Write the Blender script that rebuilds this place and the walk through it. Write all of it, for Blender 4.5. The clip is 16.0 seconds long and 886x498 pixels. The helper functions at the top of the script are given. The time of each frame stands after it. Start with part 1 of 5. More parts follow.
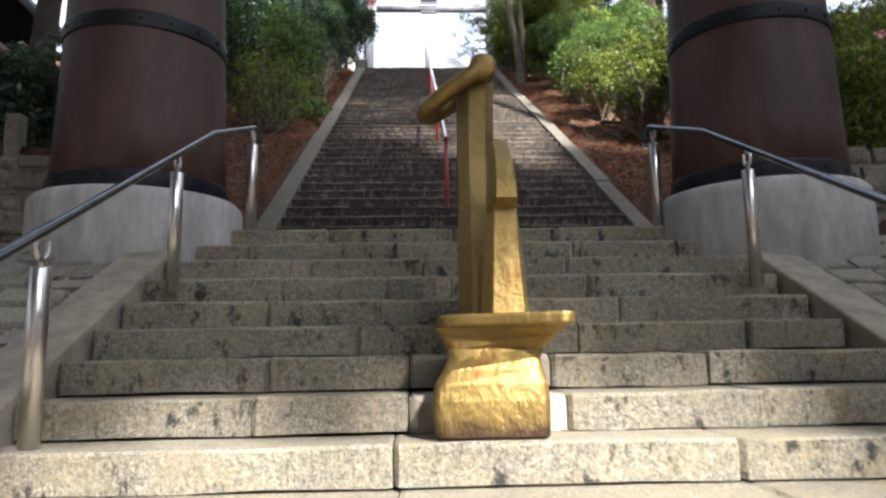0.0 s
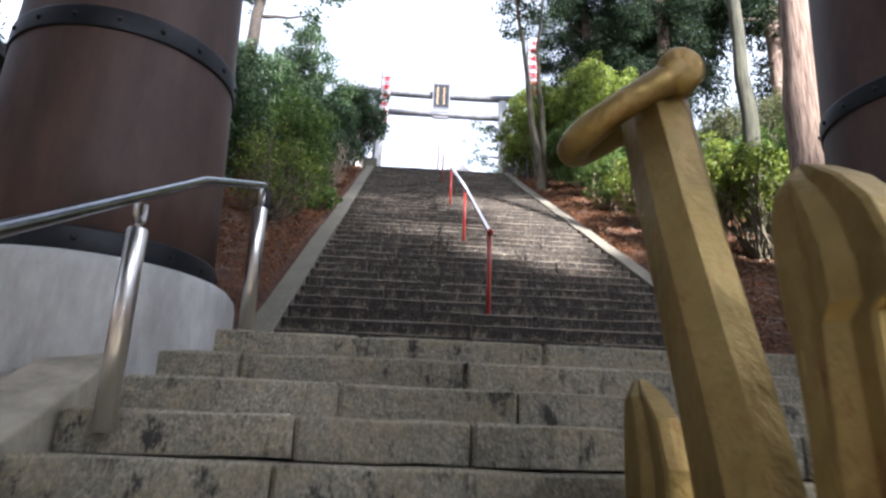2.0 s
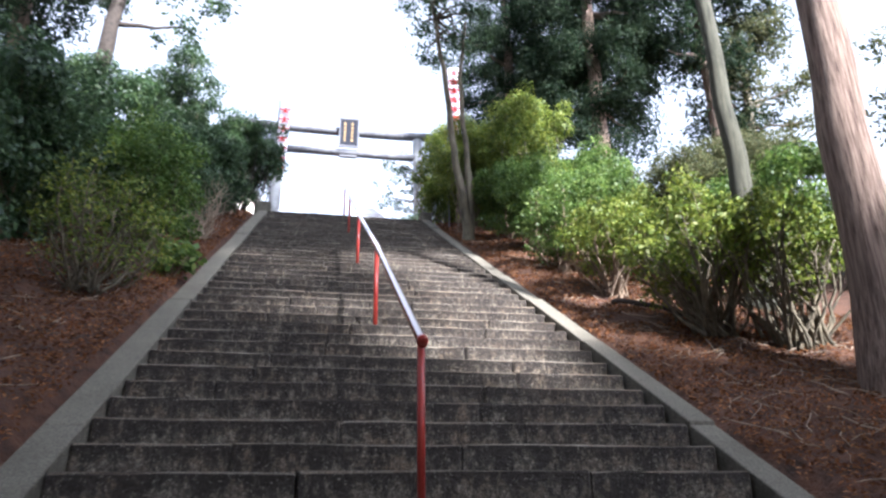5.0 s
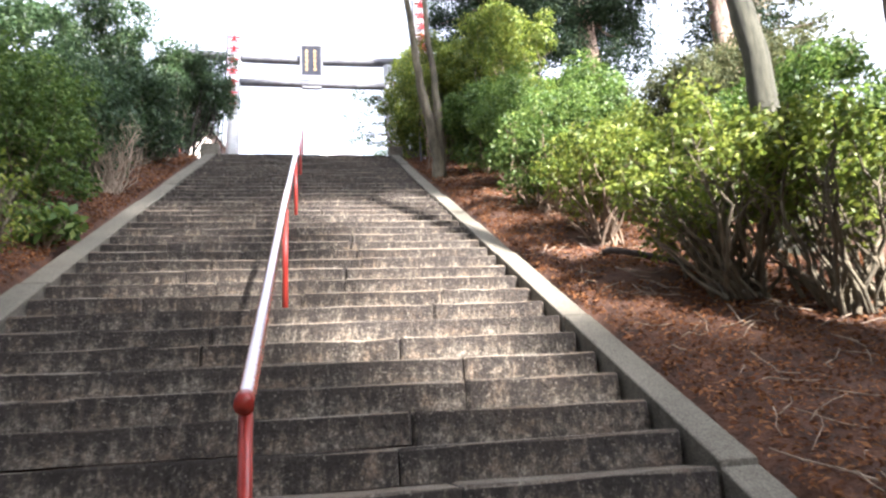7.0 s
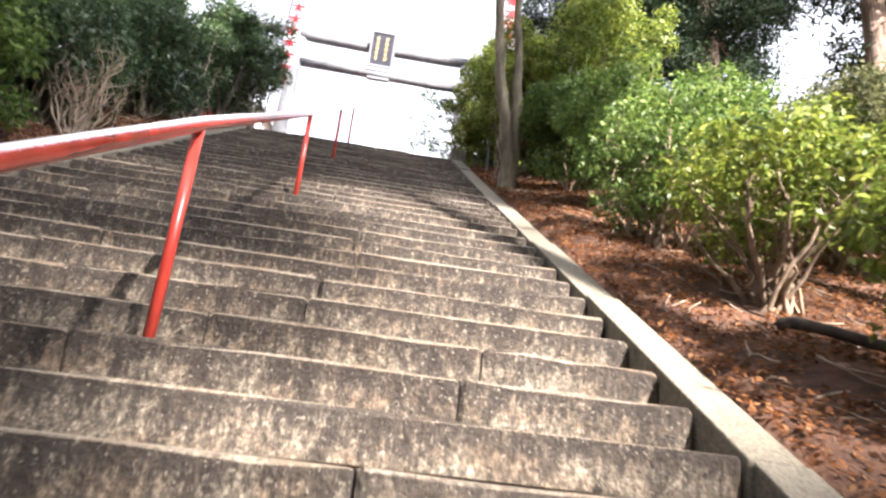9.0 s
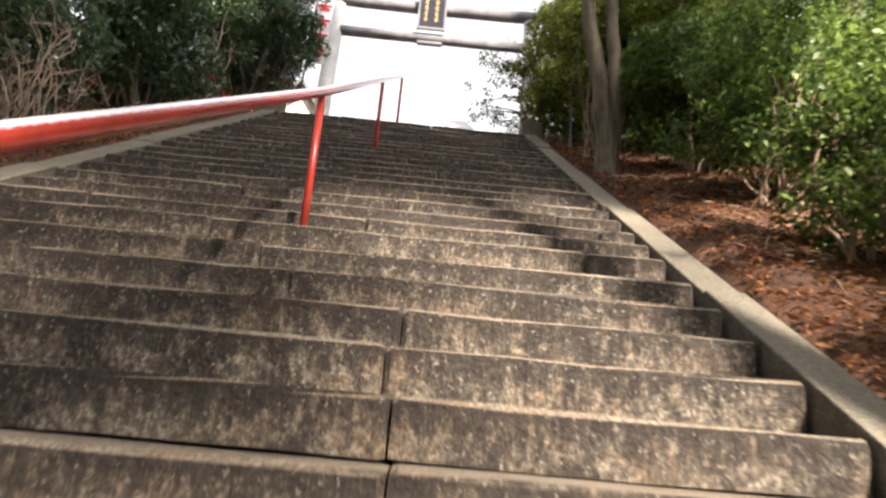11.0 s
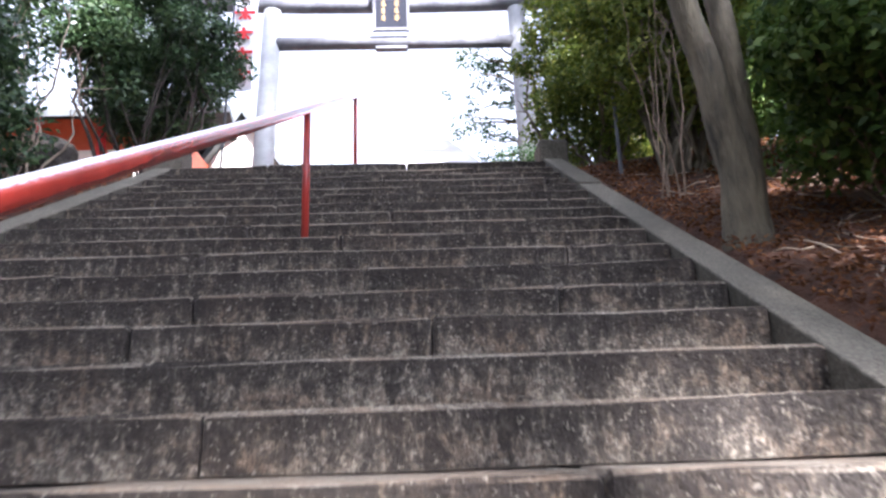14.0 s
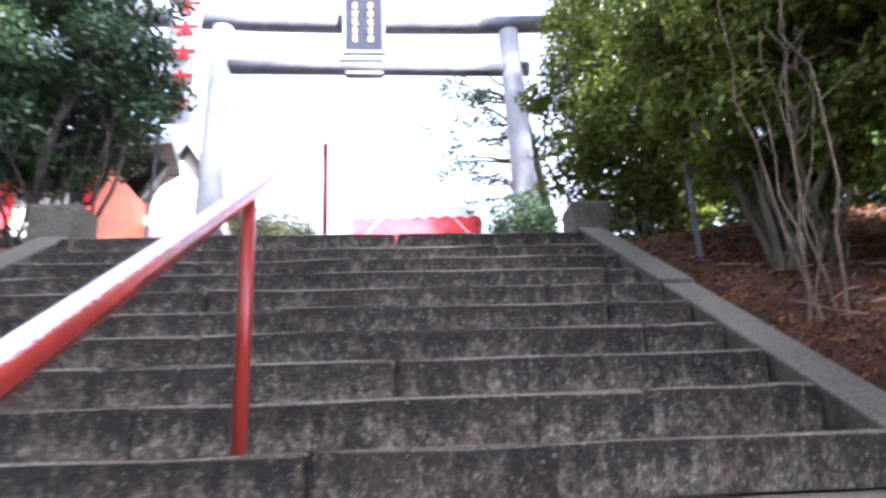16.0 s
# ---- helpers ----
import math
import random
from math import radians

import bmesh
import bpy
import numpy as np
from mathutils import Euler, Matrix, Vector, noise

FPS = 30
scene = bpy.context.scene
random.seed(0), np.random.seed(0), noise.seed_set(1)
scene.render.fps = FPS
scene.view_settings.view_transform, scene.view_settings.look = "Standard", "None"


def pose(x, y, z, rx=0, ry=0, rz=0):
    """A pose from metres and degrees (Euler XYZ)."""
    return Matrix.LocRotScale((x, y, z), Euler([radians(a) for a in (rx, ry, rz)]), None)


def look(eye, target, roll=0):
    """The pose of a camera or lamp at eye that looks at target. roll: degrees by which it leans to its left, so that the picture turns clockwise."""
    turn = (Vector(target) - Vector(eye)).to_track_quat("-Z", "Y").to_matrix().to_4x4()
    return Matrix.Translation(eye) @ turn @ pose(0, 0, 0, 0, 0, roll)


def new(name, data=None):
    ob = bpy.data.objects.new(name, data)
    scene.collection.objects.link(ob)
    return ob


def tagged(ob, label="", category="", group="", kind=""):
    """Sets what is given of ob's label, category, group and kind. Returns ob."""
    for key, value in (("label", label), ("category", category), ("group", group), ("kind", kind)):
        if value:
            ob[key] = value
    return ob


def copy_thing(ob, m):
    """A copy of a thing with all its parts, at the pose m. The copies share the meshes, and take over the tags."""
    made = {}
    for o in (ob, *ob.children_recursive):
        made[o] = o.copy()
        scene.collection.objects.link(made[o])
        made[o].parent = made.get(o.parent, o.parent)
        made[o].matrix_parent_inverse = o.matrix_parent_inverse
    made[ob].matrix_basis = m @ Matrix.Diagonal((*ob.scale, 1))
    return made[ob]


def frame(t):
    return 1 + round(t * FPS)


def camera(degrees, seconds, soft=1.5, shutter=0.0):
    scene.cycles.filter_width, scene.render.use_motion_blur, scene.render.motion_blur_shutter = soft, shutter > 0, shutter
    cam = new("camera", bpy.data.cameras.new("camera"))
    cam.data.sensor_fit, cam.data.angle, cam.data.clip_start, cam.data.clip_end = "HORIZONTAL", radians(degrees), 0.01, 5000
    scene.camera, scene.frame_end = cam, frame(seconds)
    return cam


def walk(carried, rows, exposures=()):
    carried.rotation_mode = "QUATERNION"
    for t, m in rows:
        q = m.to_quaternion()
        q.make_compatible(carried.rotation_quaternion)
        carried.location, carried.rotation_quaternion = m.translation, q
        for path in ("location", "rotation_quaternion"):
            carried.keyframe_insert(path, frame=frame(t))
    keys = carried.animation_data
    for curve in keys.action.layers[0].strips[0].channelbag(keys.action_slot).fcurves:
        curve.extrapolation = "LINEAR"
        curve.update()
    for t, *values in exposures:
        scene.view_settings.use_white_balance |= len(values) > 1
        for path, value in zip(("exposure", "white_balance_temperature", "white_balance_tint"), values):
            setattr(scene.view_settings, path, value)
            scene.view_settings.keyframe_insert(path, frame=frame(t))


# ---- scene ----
cam = camera(64.7, 16.0, soft=2.4, shutter=0.4)
PATH = [
    (0, (-0.442, -5.785, -1.061), (-0.363, -3.809, -0.764), -0.9),
    (0.5, (-0.638, -5.463, -1.04), (-0.509, -3.506, -0.647), 1.8),
    (1, (-0.726, -4.995, -1.041), (-0.474, -3.069, -0.566), 1.9),
    (1.5, (-0.828, -4.455, -0.998), (-0.627, -2.541, -0.457), 2.1),
    (2, (-0.944, -3.912, -0.727), (-0.838, -2.009, -0.121), 2.1),
    (2.5, (-0.967, -3.431, -0.574), (-0.805, -1.557, 0.107), 1.8),
    (3, (-0.908, -2.931, -0.305), (-0.981, -1.069, 0.423), -1.2),
    (3.5, (-0.958, -2.469, 0.014), (-1.044, -0.635, 0.807), 2.7),
    (4, (-0.838, -1.8, 0.312), (-0.769, 0.01, 1.159), 3.0),
    (4.5, (-0.8, -1.211, 0.557), (-0.509, 0.599, 1.357), 1.1),
    (7, (0.242, 0.991, 1.703), (0.606, 2.883, 2.238), -3.7),
    (7.5, (0.363, 1.711, 1.785), (0.721, 3.593, 2.359), -2.8),
    (8, (0.593, 2.5, 1.939), (0.85, 4.416, 2.451), -0.5),
    (8.5, (0.72, 3.44, 2.215), (0.878, 5.341, 2.814), 2.6),
    (9, (0.822, 4.068, 2.499), (1.026, 5.96, 3.114), 6.7),
    (11.5, (0.797, 7.183, 4.177), (0.745, 9.119, 4.674), 2.7),
    (12, (0.734, 7.841, 4.537), (0.626, 9.775, 5.035), 0.0),
    (12.5, (0.698, 8.457, 4.911), (0.779, 10.403, 5.366), 0.9),
    (13, (0.649, 9.076, 5.293), (0.565, 11.01, 5.795), -2.9),
    (13.5, (0.704, 9.603, 5.565), (0.859, 11.527, 6.087), 0.4),
    (14, (0.77, 10.2, 5.85), (0.833, 12.127, 6.384), -1.9),
    (14.5, (0.74, 10.71, 6.216), (0.946, 12.65, 6.66), 2.3),
    (15, (0.724, 11.183, 6.548), (0.765, 13.133, 6.987), 0.9),
    (15.5, (0.596, 11.683, 6.865), (0.509, 13.595, 7.445), -4.5),
    (16, (0.48, 12.2, 7.123), (0.66, 14.101, 7.717), -2.5),
]
EXPOSURE = [(0, 2.13, 5700, 12), (1, 2.45, 5700, 13), (2, 2.55, 5500, 14), (2.7, 2.7, 5200, 13), (3.5, 2.17, 5100, 14), (4.5, 2.34, 5200, 15), (7, 3.05, 5700, 15), (9, 2.98, 6100, 17), (11.5, 2.0, 6700, 16), (12.5, 1.79, 6100, 17), (13.5, 2.49, 5500, 20), (14.5, 3.14, 5300, 21), (15.5, 3.59, 5200, 22), (16, 3.19, 5200, 22)]
walk(cam, [(t, look(eye, target, roll)) for t, eye, target, roll in PATH], EXPOSURE)

# ---- world, sun, exposure ----
SUN_EL = radians(38.0)
world = bpy.data.worlds.new("sky")
scene.world = world
world.use_nodes = True
wn = world.node_tree.nodes
sky = wn.new("ShaderNodeTexSky")
sky.sky_type = "NISHITA"
sky.sun_disc = False
sky.sun_elevation = SUN_EL
sky.sun_rotation = math.pi / 2 - (math.pi * 1.5 + radians(28))
sky.dust_density = 4.0
sky.air_density = 1.2
wn["Background"].inputs["Strength"].default_value = 0.105
haze = wn.new("ShaderNodeHueSaturation")
haze.inputs["Saturation"].default_value = 0.12
world.node_tree.links.new(sky.outputs[0], haze.inputs["Color"])
world.node_tree.links.new(haze.outputs[0], wn["Background"].inputs["Color"])
sun_data = bpy.data.lights.new("sun", "SUN")
sun_data.energy, sun_data.angle, sun_data.color = 5.0, radians(1.5), (1.0, 0.91, 0.78)
sun = new("sun", sun_data)
SUN_FROM = Vector((math.sin(radians(28)) * math.cos(SUN_EL), -math.cos(radians(28)) * math.cos(SUN_EL), math.sin(SUN_EL)))
sun.matrix_world = look(SUN_FROM * 50, (0, 0, 0))
rng = random.Random(7)


# ---- materials ----
def material(name, rough=0.8, metal=0.0):
    m = bpy.data.materials.new(name)
    m.use_nodes = True
    n, l = m.node_tree.nodes, m.node_tree.links
    b = n["Principled BSDF"]
    b.inputs["Roughness"].default_value = rough
    b.inputs["Metallic"].default_value = metal
    return m, n, l, b


def place(n, l, scale=(1, 1, 1)):
    g = n.new("ShaderNodeNewGeometry")
    mp = n.new("ShaderNodeMapping")
    mp.inputs["Scale"].default_value = scale
    l.new(g.outputs["Position"], mp.inputs["Vector"])
    return mp.outputs["Vector"]


def grain(n, l, vec, scale, detail=5.0, rough=0.6):
    t = n.new("ShaderNodeTexNoise")
    t.inputs["Scale"].default_value, t.inputs["Detail"].default_value, t.inputs["Roughness"].default_value = scale, detail, rough
    l.new(vec, t.inputs["Vector"])
    return t.outputs["Fac"]


def ramp(n, l, fac, stops):
    r = n.new("ShaderNodeValToRGB")
    e = r.color_ramp.elements
    while len(e) < len(stops):
        e.new(0.5)
    for el, (p, c) in zip(e, stops):
        el.position, el.color = p, (*c, 1)
    l.new(fac, r.inputs["Fac"])
    return r.outputs["Color"]


def blend(n, l, fac, a, b, mode="MIX"):
    m = n.new("ShaderNodeMix")
    m.data_type, m.blend_type = "RGBA", mode
    for k, v in ((0, fac), (6, a), (7, b)):
        if hasattr(v, "is_linked"):
            l.new(v, m.inputs[k])
        else:
            m.inputs[k].default_value = v if k == 0 else (*v, 1)
    return m.outputs[2]


def relief(n, l, b, height, strength=0.4, dist=0.02):
    u = n.new("ShaderNodeBump")
    u.inputs["Strength"].default_value, u.inputs["Distance"].default_value = strength, dist
    l.new(height, u.inputs["Height"])
    l.new(u.outputs["Normal"], b.inputs["Normal"])


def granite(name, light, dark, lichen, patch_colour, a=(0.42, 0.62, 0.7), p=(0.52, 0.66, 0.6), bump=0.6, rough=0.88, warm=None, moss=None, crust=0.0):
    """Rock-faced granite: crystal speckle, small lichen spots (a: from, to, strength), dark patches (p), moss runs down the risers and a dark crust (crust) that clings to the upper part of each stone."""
    m, n, l, b = material(name, rough)
    vec = place(n, l)
    speck = ramp(n, l, grain(n, l, vec, 75.0, 3.0, 0.7), [(0.36, dark), (0.62, light)])
    broad = ramp(n, l, grain(n, l, vec, 1.6, 5.0, 0.6), [(0.3, (0.74, 0.73, 0.71)), (0.7, (1.0, 0.99, 0.97))])
    col = blend(n, l, 1.0, speck, broad, "MULTIPLY")
    if warm:
        w = ramp(n, l, grain(n, l, place(n, l, (1, 1, 1.6)), 3.1, 5.0, 0.7), [(0.42, (0, 0, 0)), (0.62, (0.65, 0.65, 0.65))])
        col = blend(n, l, w, col, warm)
    info = n.new("ShaderNodeObjectInfo")
    tone = ramp(n, l, info.outputs["Random"], [(0.0, (0.88, 0.87, 0.86)), (1.0, (1.04, 1.03, 1.01))])
    col = blend(n, l, 1.0, col, tone, "MULTIPLY")
    geo = n.new("ShaderNodeNewGeometry")
    split = n.new("ShaderNodeSeparateXYZ")
    l.new(geo.outputs["Normal"], split.inputs[0])
    # stains thinned on upward faces: foot wear, plus skylit treads painted in
    thinned = ramp(n, l, split.outputs["Z"], [(0.3, (1, 1, 1)), (0.65, (0.22, 0.22, 0.22))])
    spots = ramp(n, l, grain(n, l, place(n, l, (1, 1, 0.85)), 34.0, 5.0, 0.7), [(a[0], (0, 0, 0)), (a[1], (a[2], a[2], a[2]))])
    col = blend(n, l, blend(n, l, 1.0, spots, thinned, "MULTIPLY"), col, lichen)
    runs = ramp(n, l, grain(n, l, place(n, l, (1.3, 1.3, 0.8)), 5.5, 6.0, 0.75), [(p[0], (0, 0, 0)), (p[1], (p[2], p[2], p[2]))])
    col = blend(n, l, blend(n, l, 1.0, runs, thinned, "MULTIPLY"), col, patch_colour)
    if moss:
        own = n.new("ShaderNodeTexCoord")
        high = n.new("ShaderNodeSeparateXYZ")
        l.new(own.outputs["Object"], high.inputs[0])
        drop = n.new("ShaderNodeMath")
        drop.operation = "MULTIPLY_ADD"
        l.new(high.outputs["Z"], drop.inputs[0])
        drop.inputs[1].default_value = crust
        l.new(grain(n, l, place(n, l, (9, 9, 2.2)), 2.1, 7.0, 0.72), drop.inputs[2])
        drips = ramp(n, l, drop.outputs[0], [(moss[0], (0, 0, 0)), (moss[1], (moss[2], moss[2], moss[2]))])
        col = blend(n, l, blend(n, l, 1.0, drips, thinned, "MULTIPLY"), col, patch_colour)
        flecks = ramp(n, l, grain(n, l, vec, 48.0, 4.0, 0.6), [(0.6, (0, 0, 0)), (0.68, (0.4, 0.4, 0.4))])
        col = blend(n, l, flecks, col, light)
    l.new(col, b.inputs["Base Color"])
    b.inputs["Specular IOR Level"].default_value = 0.3
    relief(n, l, b, grain(n, l, vec, 26.0, 6.0, 0.72), bump, 0.035)
    return m


def plain(name, a, c, scale, rough=0.6, metal=0.0, bump=0.15, stretch=(1, 1, 1), dist=0.01, shine=0.4):
    """Two tones in soft patches with a fine relief."""
    m, n, l, b = material(name, rough, metal)
    b.inputs["Specular IOR Level"].default_value = shine
    vec = place(n, l, stretch)
    l.new(ramp(n, l, grain(n, l, vec, scale, 7.0, 0.65), [(0.32, a), (0.68, c)]), b.inputs["Base Color"])
    relief(n, l, b, grain(n, l, vec, scale * 6, 4.0, 0.6), bump, dist)
    return m


def foliage(name, a, c, d, rough=0.5, shine=0.35):
    """Leaves of many tones, thin enough to let some light through."""
    m, n, l, b = material(name, rough)
    g = n.new("ShaderNodeNewGeometry")
    col = ramp(n, l, g.outputs["Random Per Island"], [(0.0, a), (0.55, c), (1.0, d)])
    big = ramp(n, l, grain(n, l, place(n, l), 1.7, 3.0), [(0.35, (0.65, 0.68, 0.65)), (0.7, (1.1, 1.08, 1.0))])
    col = blend(n, l, 1.0, col, big, "MULTIPLY")
    l.new(col, b.inputs["Base Color"])
    b.inputs["Specular IOR Level"].default_value = shine
    t = n.new("ShaderNodeBsdfTranslucent")
    l.new(col, t.inputs["Color"])
    mx = n.new("ShaderNodeMixShader")
    mx.inputs[0].default_value = 0.45
    l.new(b.outputs[0], mx.inputs[1])
    l.new(t.outputs[0], mx.inputs[2])
    l.new(mx.outputs[0], n["Material Output"].inputs["Surface"])
    return m


M_STEP_LOW = granite("pale granite", (0.39, 0.36, 0.285), (0.13, 0.12, 0.094), (0.1, 0.092, 0.072), (0.022, 0.021, 0.018), (0.44, 0.66, 0.6), (0.56, 0.64, 0.92), warm=(0.28, 0.235, 0.145), moss=(0.57, 0.69, 0.7), bump=0.8)
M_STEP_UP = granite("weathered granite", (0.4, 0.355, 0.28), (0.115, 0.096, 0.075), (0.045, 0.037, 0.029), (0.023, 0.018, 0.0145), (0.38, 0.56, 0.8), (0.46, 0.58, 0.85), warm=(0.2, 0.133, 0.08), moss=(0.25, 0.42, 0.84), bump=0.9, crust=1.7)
M_CURB = granite("curb granite", (0.21, 0.19, 0.148), (0.09, 0.081, 0.063), (0.06, 0.055, 0.043), (0.035, 0.033, 0.022), (0.42, 0.62, 0.6), (0.5, 0.68, 0.7), bump=0.4)
M_RUBBLE = granite("rubble stone", (0.36, 0.33, 0.27), (0.17, 0.155, 0.13), (0.1, 0.092, 0.075), (0.06, 0.055, 0.045), (0.42, 0.66, 0.6), (0.52, 0.7, 0.7), bump=0.8)
M_CONCRETE = plain("grey concrete", (0.22, 0.213, 0.2), (0.4, 0.39, 0.37), 4.0, 0.85, bump=0.3, stretch=(1.4, 1.4, 0.5))
M_MORTAR = plain("cement mortar", (0.16, 0.14, 0.105), (0.3, 0.265, 0.2), 5.0, 0.9, bump=0.5)
M_BROWN = plain("brown painted steel", (0.038, 0.0235, 0.019), (0.078, 0.046, 0.037), 3.5, 0.55, bump=0.08, stretch=(1.2, 1.2, 0.35), shine=0.22)
M_BAND = plain("black band steel", (0.006, 0.0065, 0.008), (0.014, 0.015, 0.018), 6.0, 0.42, bump=0.05, shine=0.15)
M_STEEL = plain("brushed stainless steel", (0.5, 0.47, 0.44), (0.66, 0.63, 0.6), 9.0, 0.28, 1.0, bump=0.03, stretch=(1, 1, 0.2))
M_RAIL_DARK = plain("polished rail steel", (0.17, 0.18, 0.2), (0.28, 0.29, 0.31), 9.0, 0.2, 1.0, bump=0.02)
M_RED = plain("red gloss paint", (0.24, 0.022, 0.015), (0.36, 0.04, 0.026), 5.0, 0.3, bump=0.06)


def pale_top_red():
    """Red paint that turns pale, with a speckled edge, on faces turned up."""
    m, n, l, b = material("red paint pale on top", 0.25)
    vec = place(n, l)
    red = ramp(n, l, grain(n, l, vec, 5.0, 6.0), [(0.32, (0.22, 0.02, 0.014)), (0.68, (0.36, 0.04, 0.026))])
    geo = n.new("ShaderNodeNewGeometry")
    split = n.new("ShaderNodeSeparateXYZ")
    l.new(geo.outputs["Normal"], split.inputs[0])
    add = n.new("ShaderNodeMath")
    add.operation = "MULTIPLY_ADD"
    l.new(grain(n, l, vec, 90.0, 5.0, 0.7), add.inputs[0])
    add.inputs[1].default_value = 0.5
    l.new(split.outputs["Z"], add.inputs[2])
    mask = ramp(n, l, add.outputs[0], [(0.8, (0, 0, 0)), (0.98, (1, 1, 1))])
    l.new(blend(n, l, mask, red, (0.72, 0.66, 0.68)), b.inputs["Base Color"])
    b.inputs["Coat Weight"].default_value = 0.6
    b.inputs["Coat Roughness"].default_value = 0.12
    return m


M_RAIL_RED = pale_top_red()
M_SOIL = plain("leaf mould soil", (0.034, 0.017, 0.01), (0.115, 0.052, 0.027), 5.5, 0.95, bump=1.0, dist=0.04)
M_GROUND = plain("trodden earth", (0.16, 0.13, 0.1), (0.3, 0.26, 0.2), 3.0, 0.95, bump=0.5)
M_BARK = plain("grey brown bark", (0.045, 0.038, 0.025), (0.2, 0.165, 0.105), 5.0, 0.9, bump=0.9, stretch=(2, 2, 0.4), dist=0.03)
M_DARKBARK = plain("damp dark bark", (0.02, 0.016, 0.013), (0.06, 0.045, 0.034), 9.0, 0.9, bump=0.8)
M_MOSSBARK = plain("mossy grey bark", (0.035, 0.034, 0.022), (0.11, 0.105, 0.07), 6.0, 0.9, bump=1.0, stretch=(3, 3, 0.3), dist=0.03)
M_CEDAR = plain("reddish cedar bark", (0.07, 0.04, 0.028), (0.46, 0.33, 0.25), 8.0, 0.9, bump=1.0, stretch=(4, 4, 0.25), dist=0.04)
M_TWIG = plain("dry twig bark", (0.1, 0.07, 0.048), (0.25, 0.18, 0.12), 8.0, 0.85, bump=0.4)
M_STICK = plain("weathered sticks", (0.16, 0.12, 0.085), (0.36, 0.28, 0.2), 8.0, 0.85, bump=0.3)
M_TORII = plain("pale torii stone", (0.22, 0.22, 0.22), (0.33, 0.33, 0.325), 3.0, 0.7, bump=0.2)
M_BEAM = plain("grey stone beam", (0.1, 0.1, 0.11), (0.18, 0.18, 0.19), 3.0, 0.8, bump=0.25, shine=0.2)
M_BLACKBOARD = plain("dark lacquered board", (0.012, 0.013, 0.02), (0.022, 0.024, 0.032), 4.0, 0.6, shine=0.1)
M_GILT = plain("gilt lettering", (0.28, 0.19, 0.08), (0.38, 0.27, 0.12), 9.0, 0.5, 0.3)
M_WHITECLOTH = plain("white cloth", (0.75, 0.75, 0.76), (0.85, 0.85, 0.85), 3.0, 0.8)
M_REDCLOTH = plain("red cloth", (0.55, 0.03, 0.035), (0.68, 0.05, 0.05), 4.0, 0.75)
M_WALLRED = plain("vermilion shrine wall", (0.62, 0.1, 0.04), (0.72, 0.16, 0.07), 3.0, 0.6)
M_PLASTER = plain("pale plaster", (0.62, 0.56, 0.48), (0.74, 0.68, 0.6), 3.0, 0.85)
M_ROOF = plain("dark roof tile", (0.06, 0.065, 0.065), (0.12, 0.13, 0.13), 5.0, 0.6)
M_LEAF_BRIGHT = foliage("yellow green leaves", (0.075, 0.115, 0.018), (0.175, 0.228, 0.033), (0.315, 0.335, 0.062))
M_LEAF_MID = foliage("green leaves", (0.045, 0.09, 0.018), (0.105, 0.175, 0.034), (0.21, 0.275, 0.065))
M_LEAF_DARK = foliage("dark glossy leaves", (0.03, 0.06, 0.026), (0.06, 0.108, 0.044), (0.125, 0.18, 0.075), 0.42, 0.45)
M_LEAF_CEDAR = foliage("cedar needles", (0.011, 0.022, 0.012), (0.022, 0.04, 0.019), (0.045, 0.062, 0.03), 0.7, 0.2)
M_LEAF_OLIVE = foliage("olive needles", (0.06, 0.07, 0.03), (0.1, 0.11, 0.05), (0.16, 0.15, 0.07), 0.7, 0.2)
M_PINK = plain("pink petals", (0.6, 0.12, 0.16), (0.75, 0.3, 0.33), 9.0, 0.6)
M_LITTER = foliage("dry fallen leaves", (0.075, 0.03, 0.014), (0.2, 0.08, 0.033), (0.36, 0.18, 0.085), 0.85, 0.15)


def gold_material():
    m, n, l, b = material("gold paint", 0.42, 0.8)
    vec = place(n, l)
    col = ramp(n, l, grain(n, l, vec, 3.0, 6.0), [(0.3, (0.15, 0.1, 0.026)), (0.7, (0.31, 0.215, 0.07))])
    thinned = ramp(n, l, grain(n, l, vec, 6.0, 7.0, 0.75), [(0.52, (0, 0, 0)), (0.7, (1, 1, 1))])
    col = blend(n, l, thinned, col, (0.17, 0.08, 0.025))
    # darker towards the foot of the anchor, with a ragged upper edge
    foot_xyz = n.new("ShaderNodeSeparateXYZ")
    l.new(vec, foot_xyz.inputs[0])
    low = n.new("ShaderNodeMath")
    low.operation = "MULTIPLY_ADD"
    l.new(grain(n, l, vec, 9.0, 5.0), low.inputs[0])
    low.inputs[1].default_value = 0.1
    l.new(foot_xyz.outputs["Z"], low.inputs[2])
    foot_dark = n.new("ShaderNodeMapRange")
    foot_dark.inputs["From Min"].default_value, foot_dark.inputs["From Max"].default_value = -1.335, -1.27
    foot_dark.inputs["To Min"].default_value, foot_dark.inputs["To Max"].default_value = 0.85, 0.0
    l.new(low.outputs[0], foot_dark.inputs["Value"])
    col = blend(n, l, foot_dark.outputs[0], col, (0.03, 0.014, 0.012))
    l.new(col, b.inputs["Base Color"])
    dull = ramp(n, l, grain(n, l, vec, 4.0, 6.0, 0.7), [(0.35, (0.36, 0.36, 0.36)), (0.7, (0.62, 0.62, 0.62))])
    l.new(dull, b.inputs["Roughness"])
    relief(n, l, b, grain(n, l, place(n, l, (1, 1, 0.6)), 16.0, 6.0, 0.62), 0.5, 0.03)
    return m


M_GOLD = gold_material()


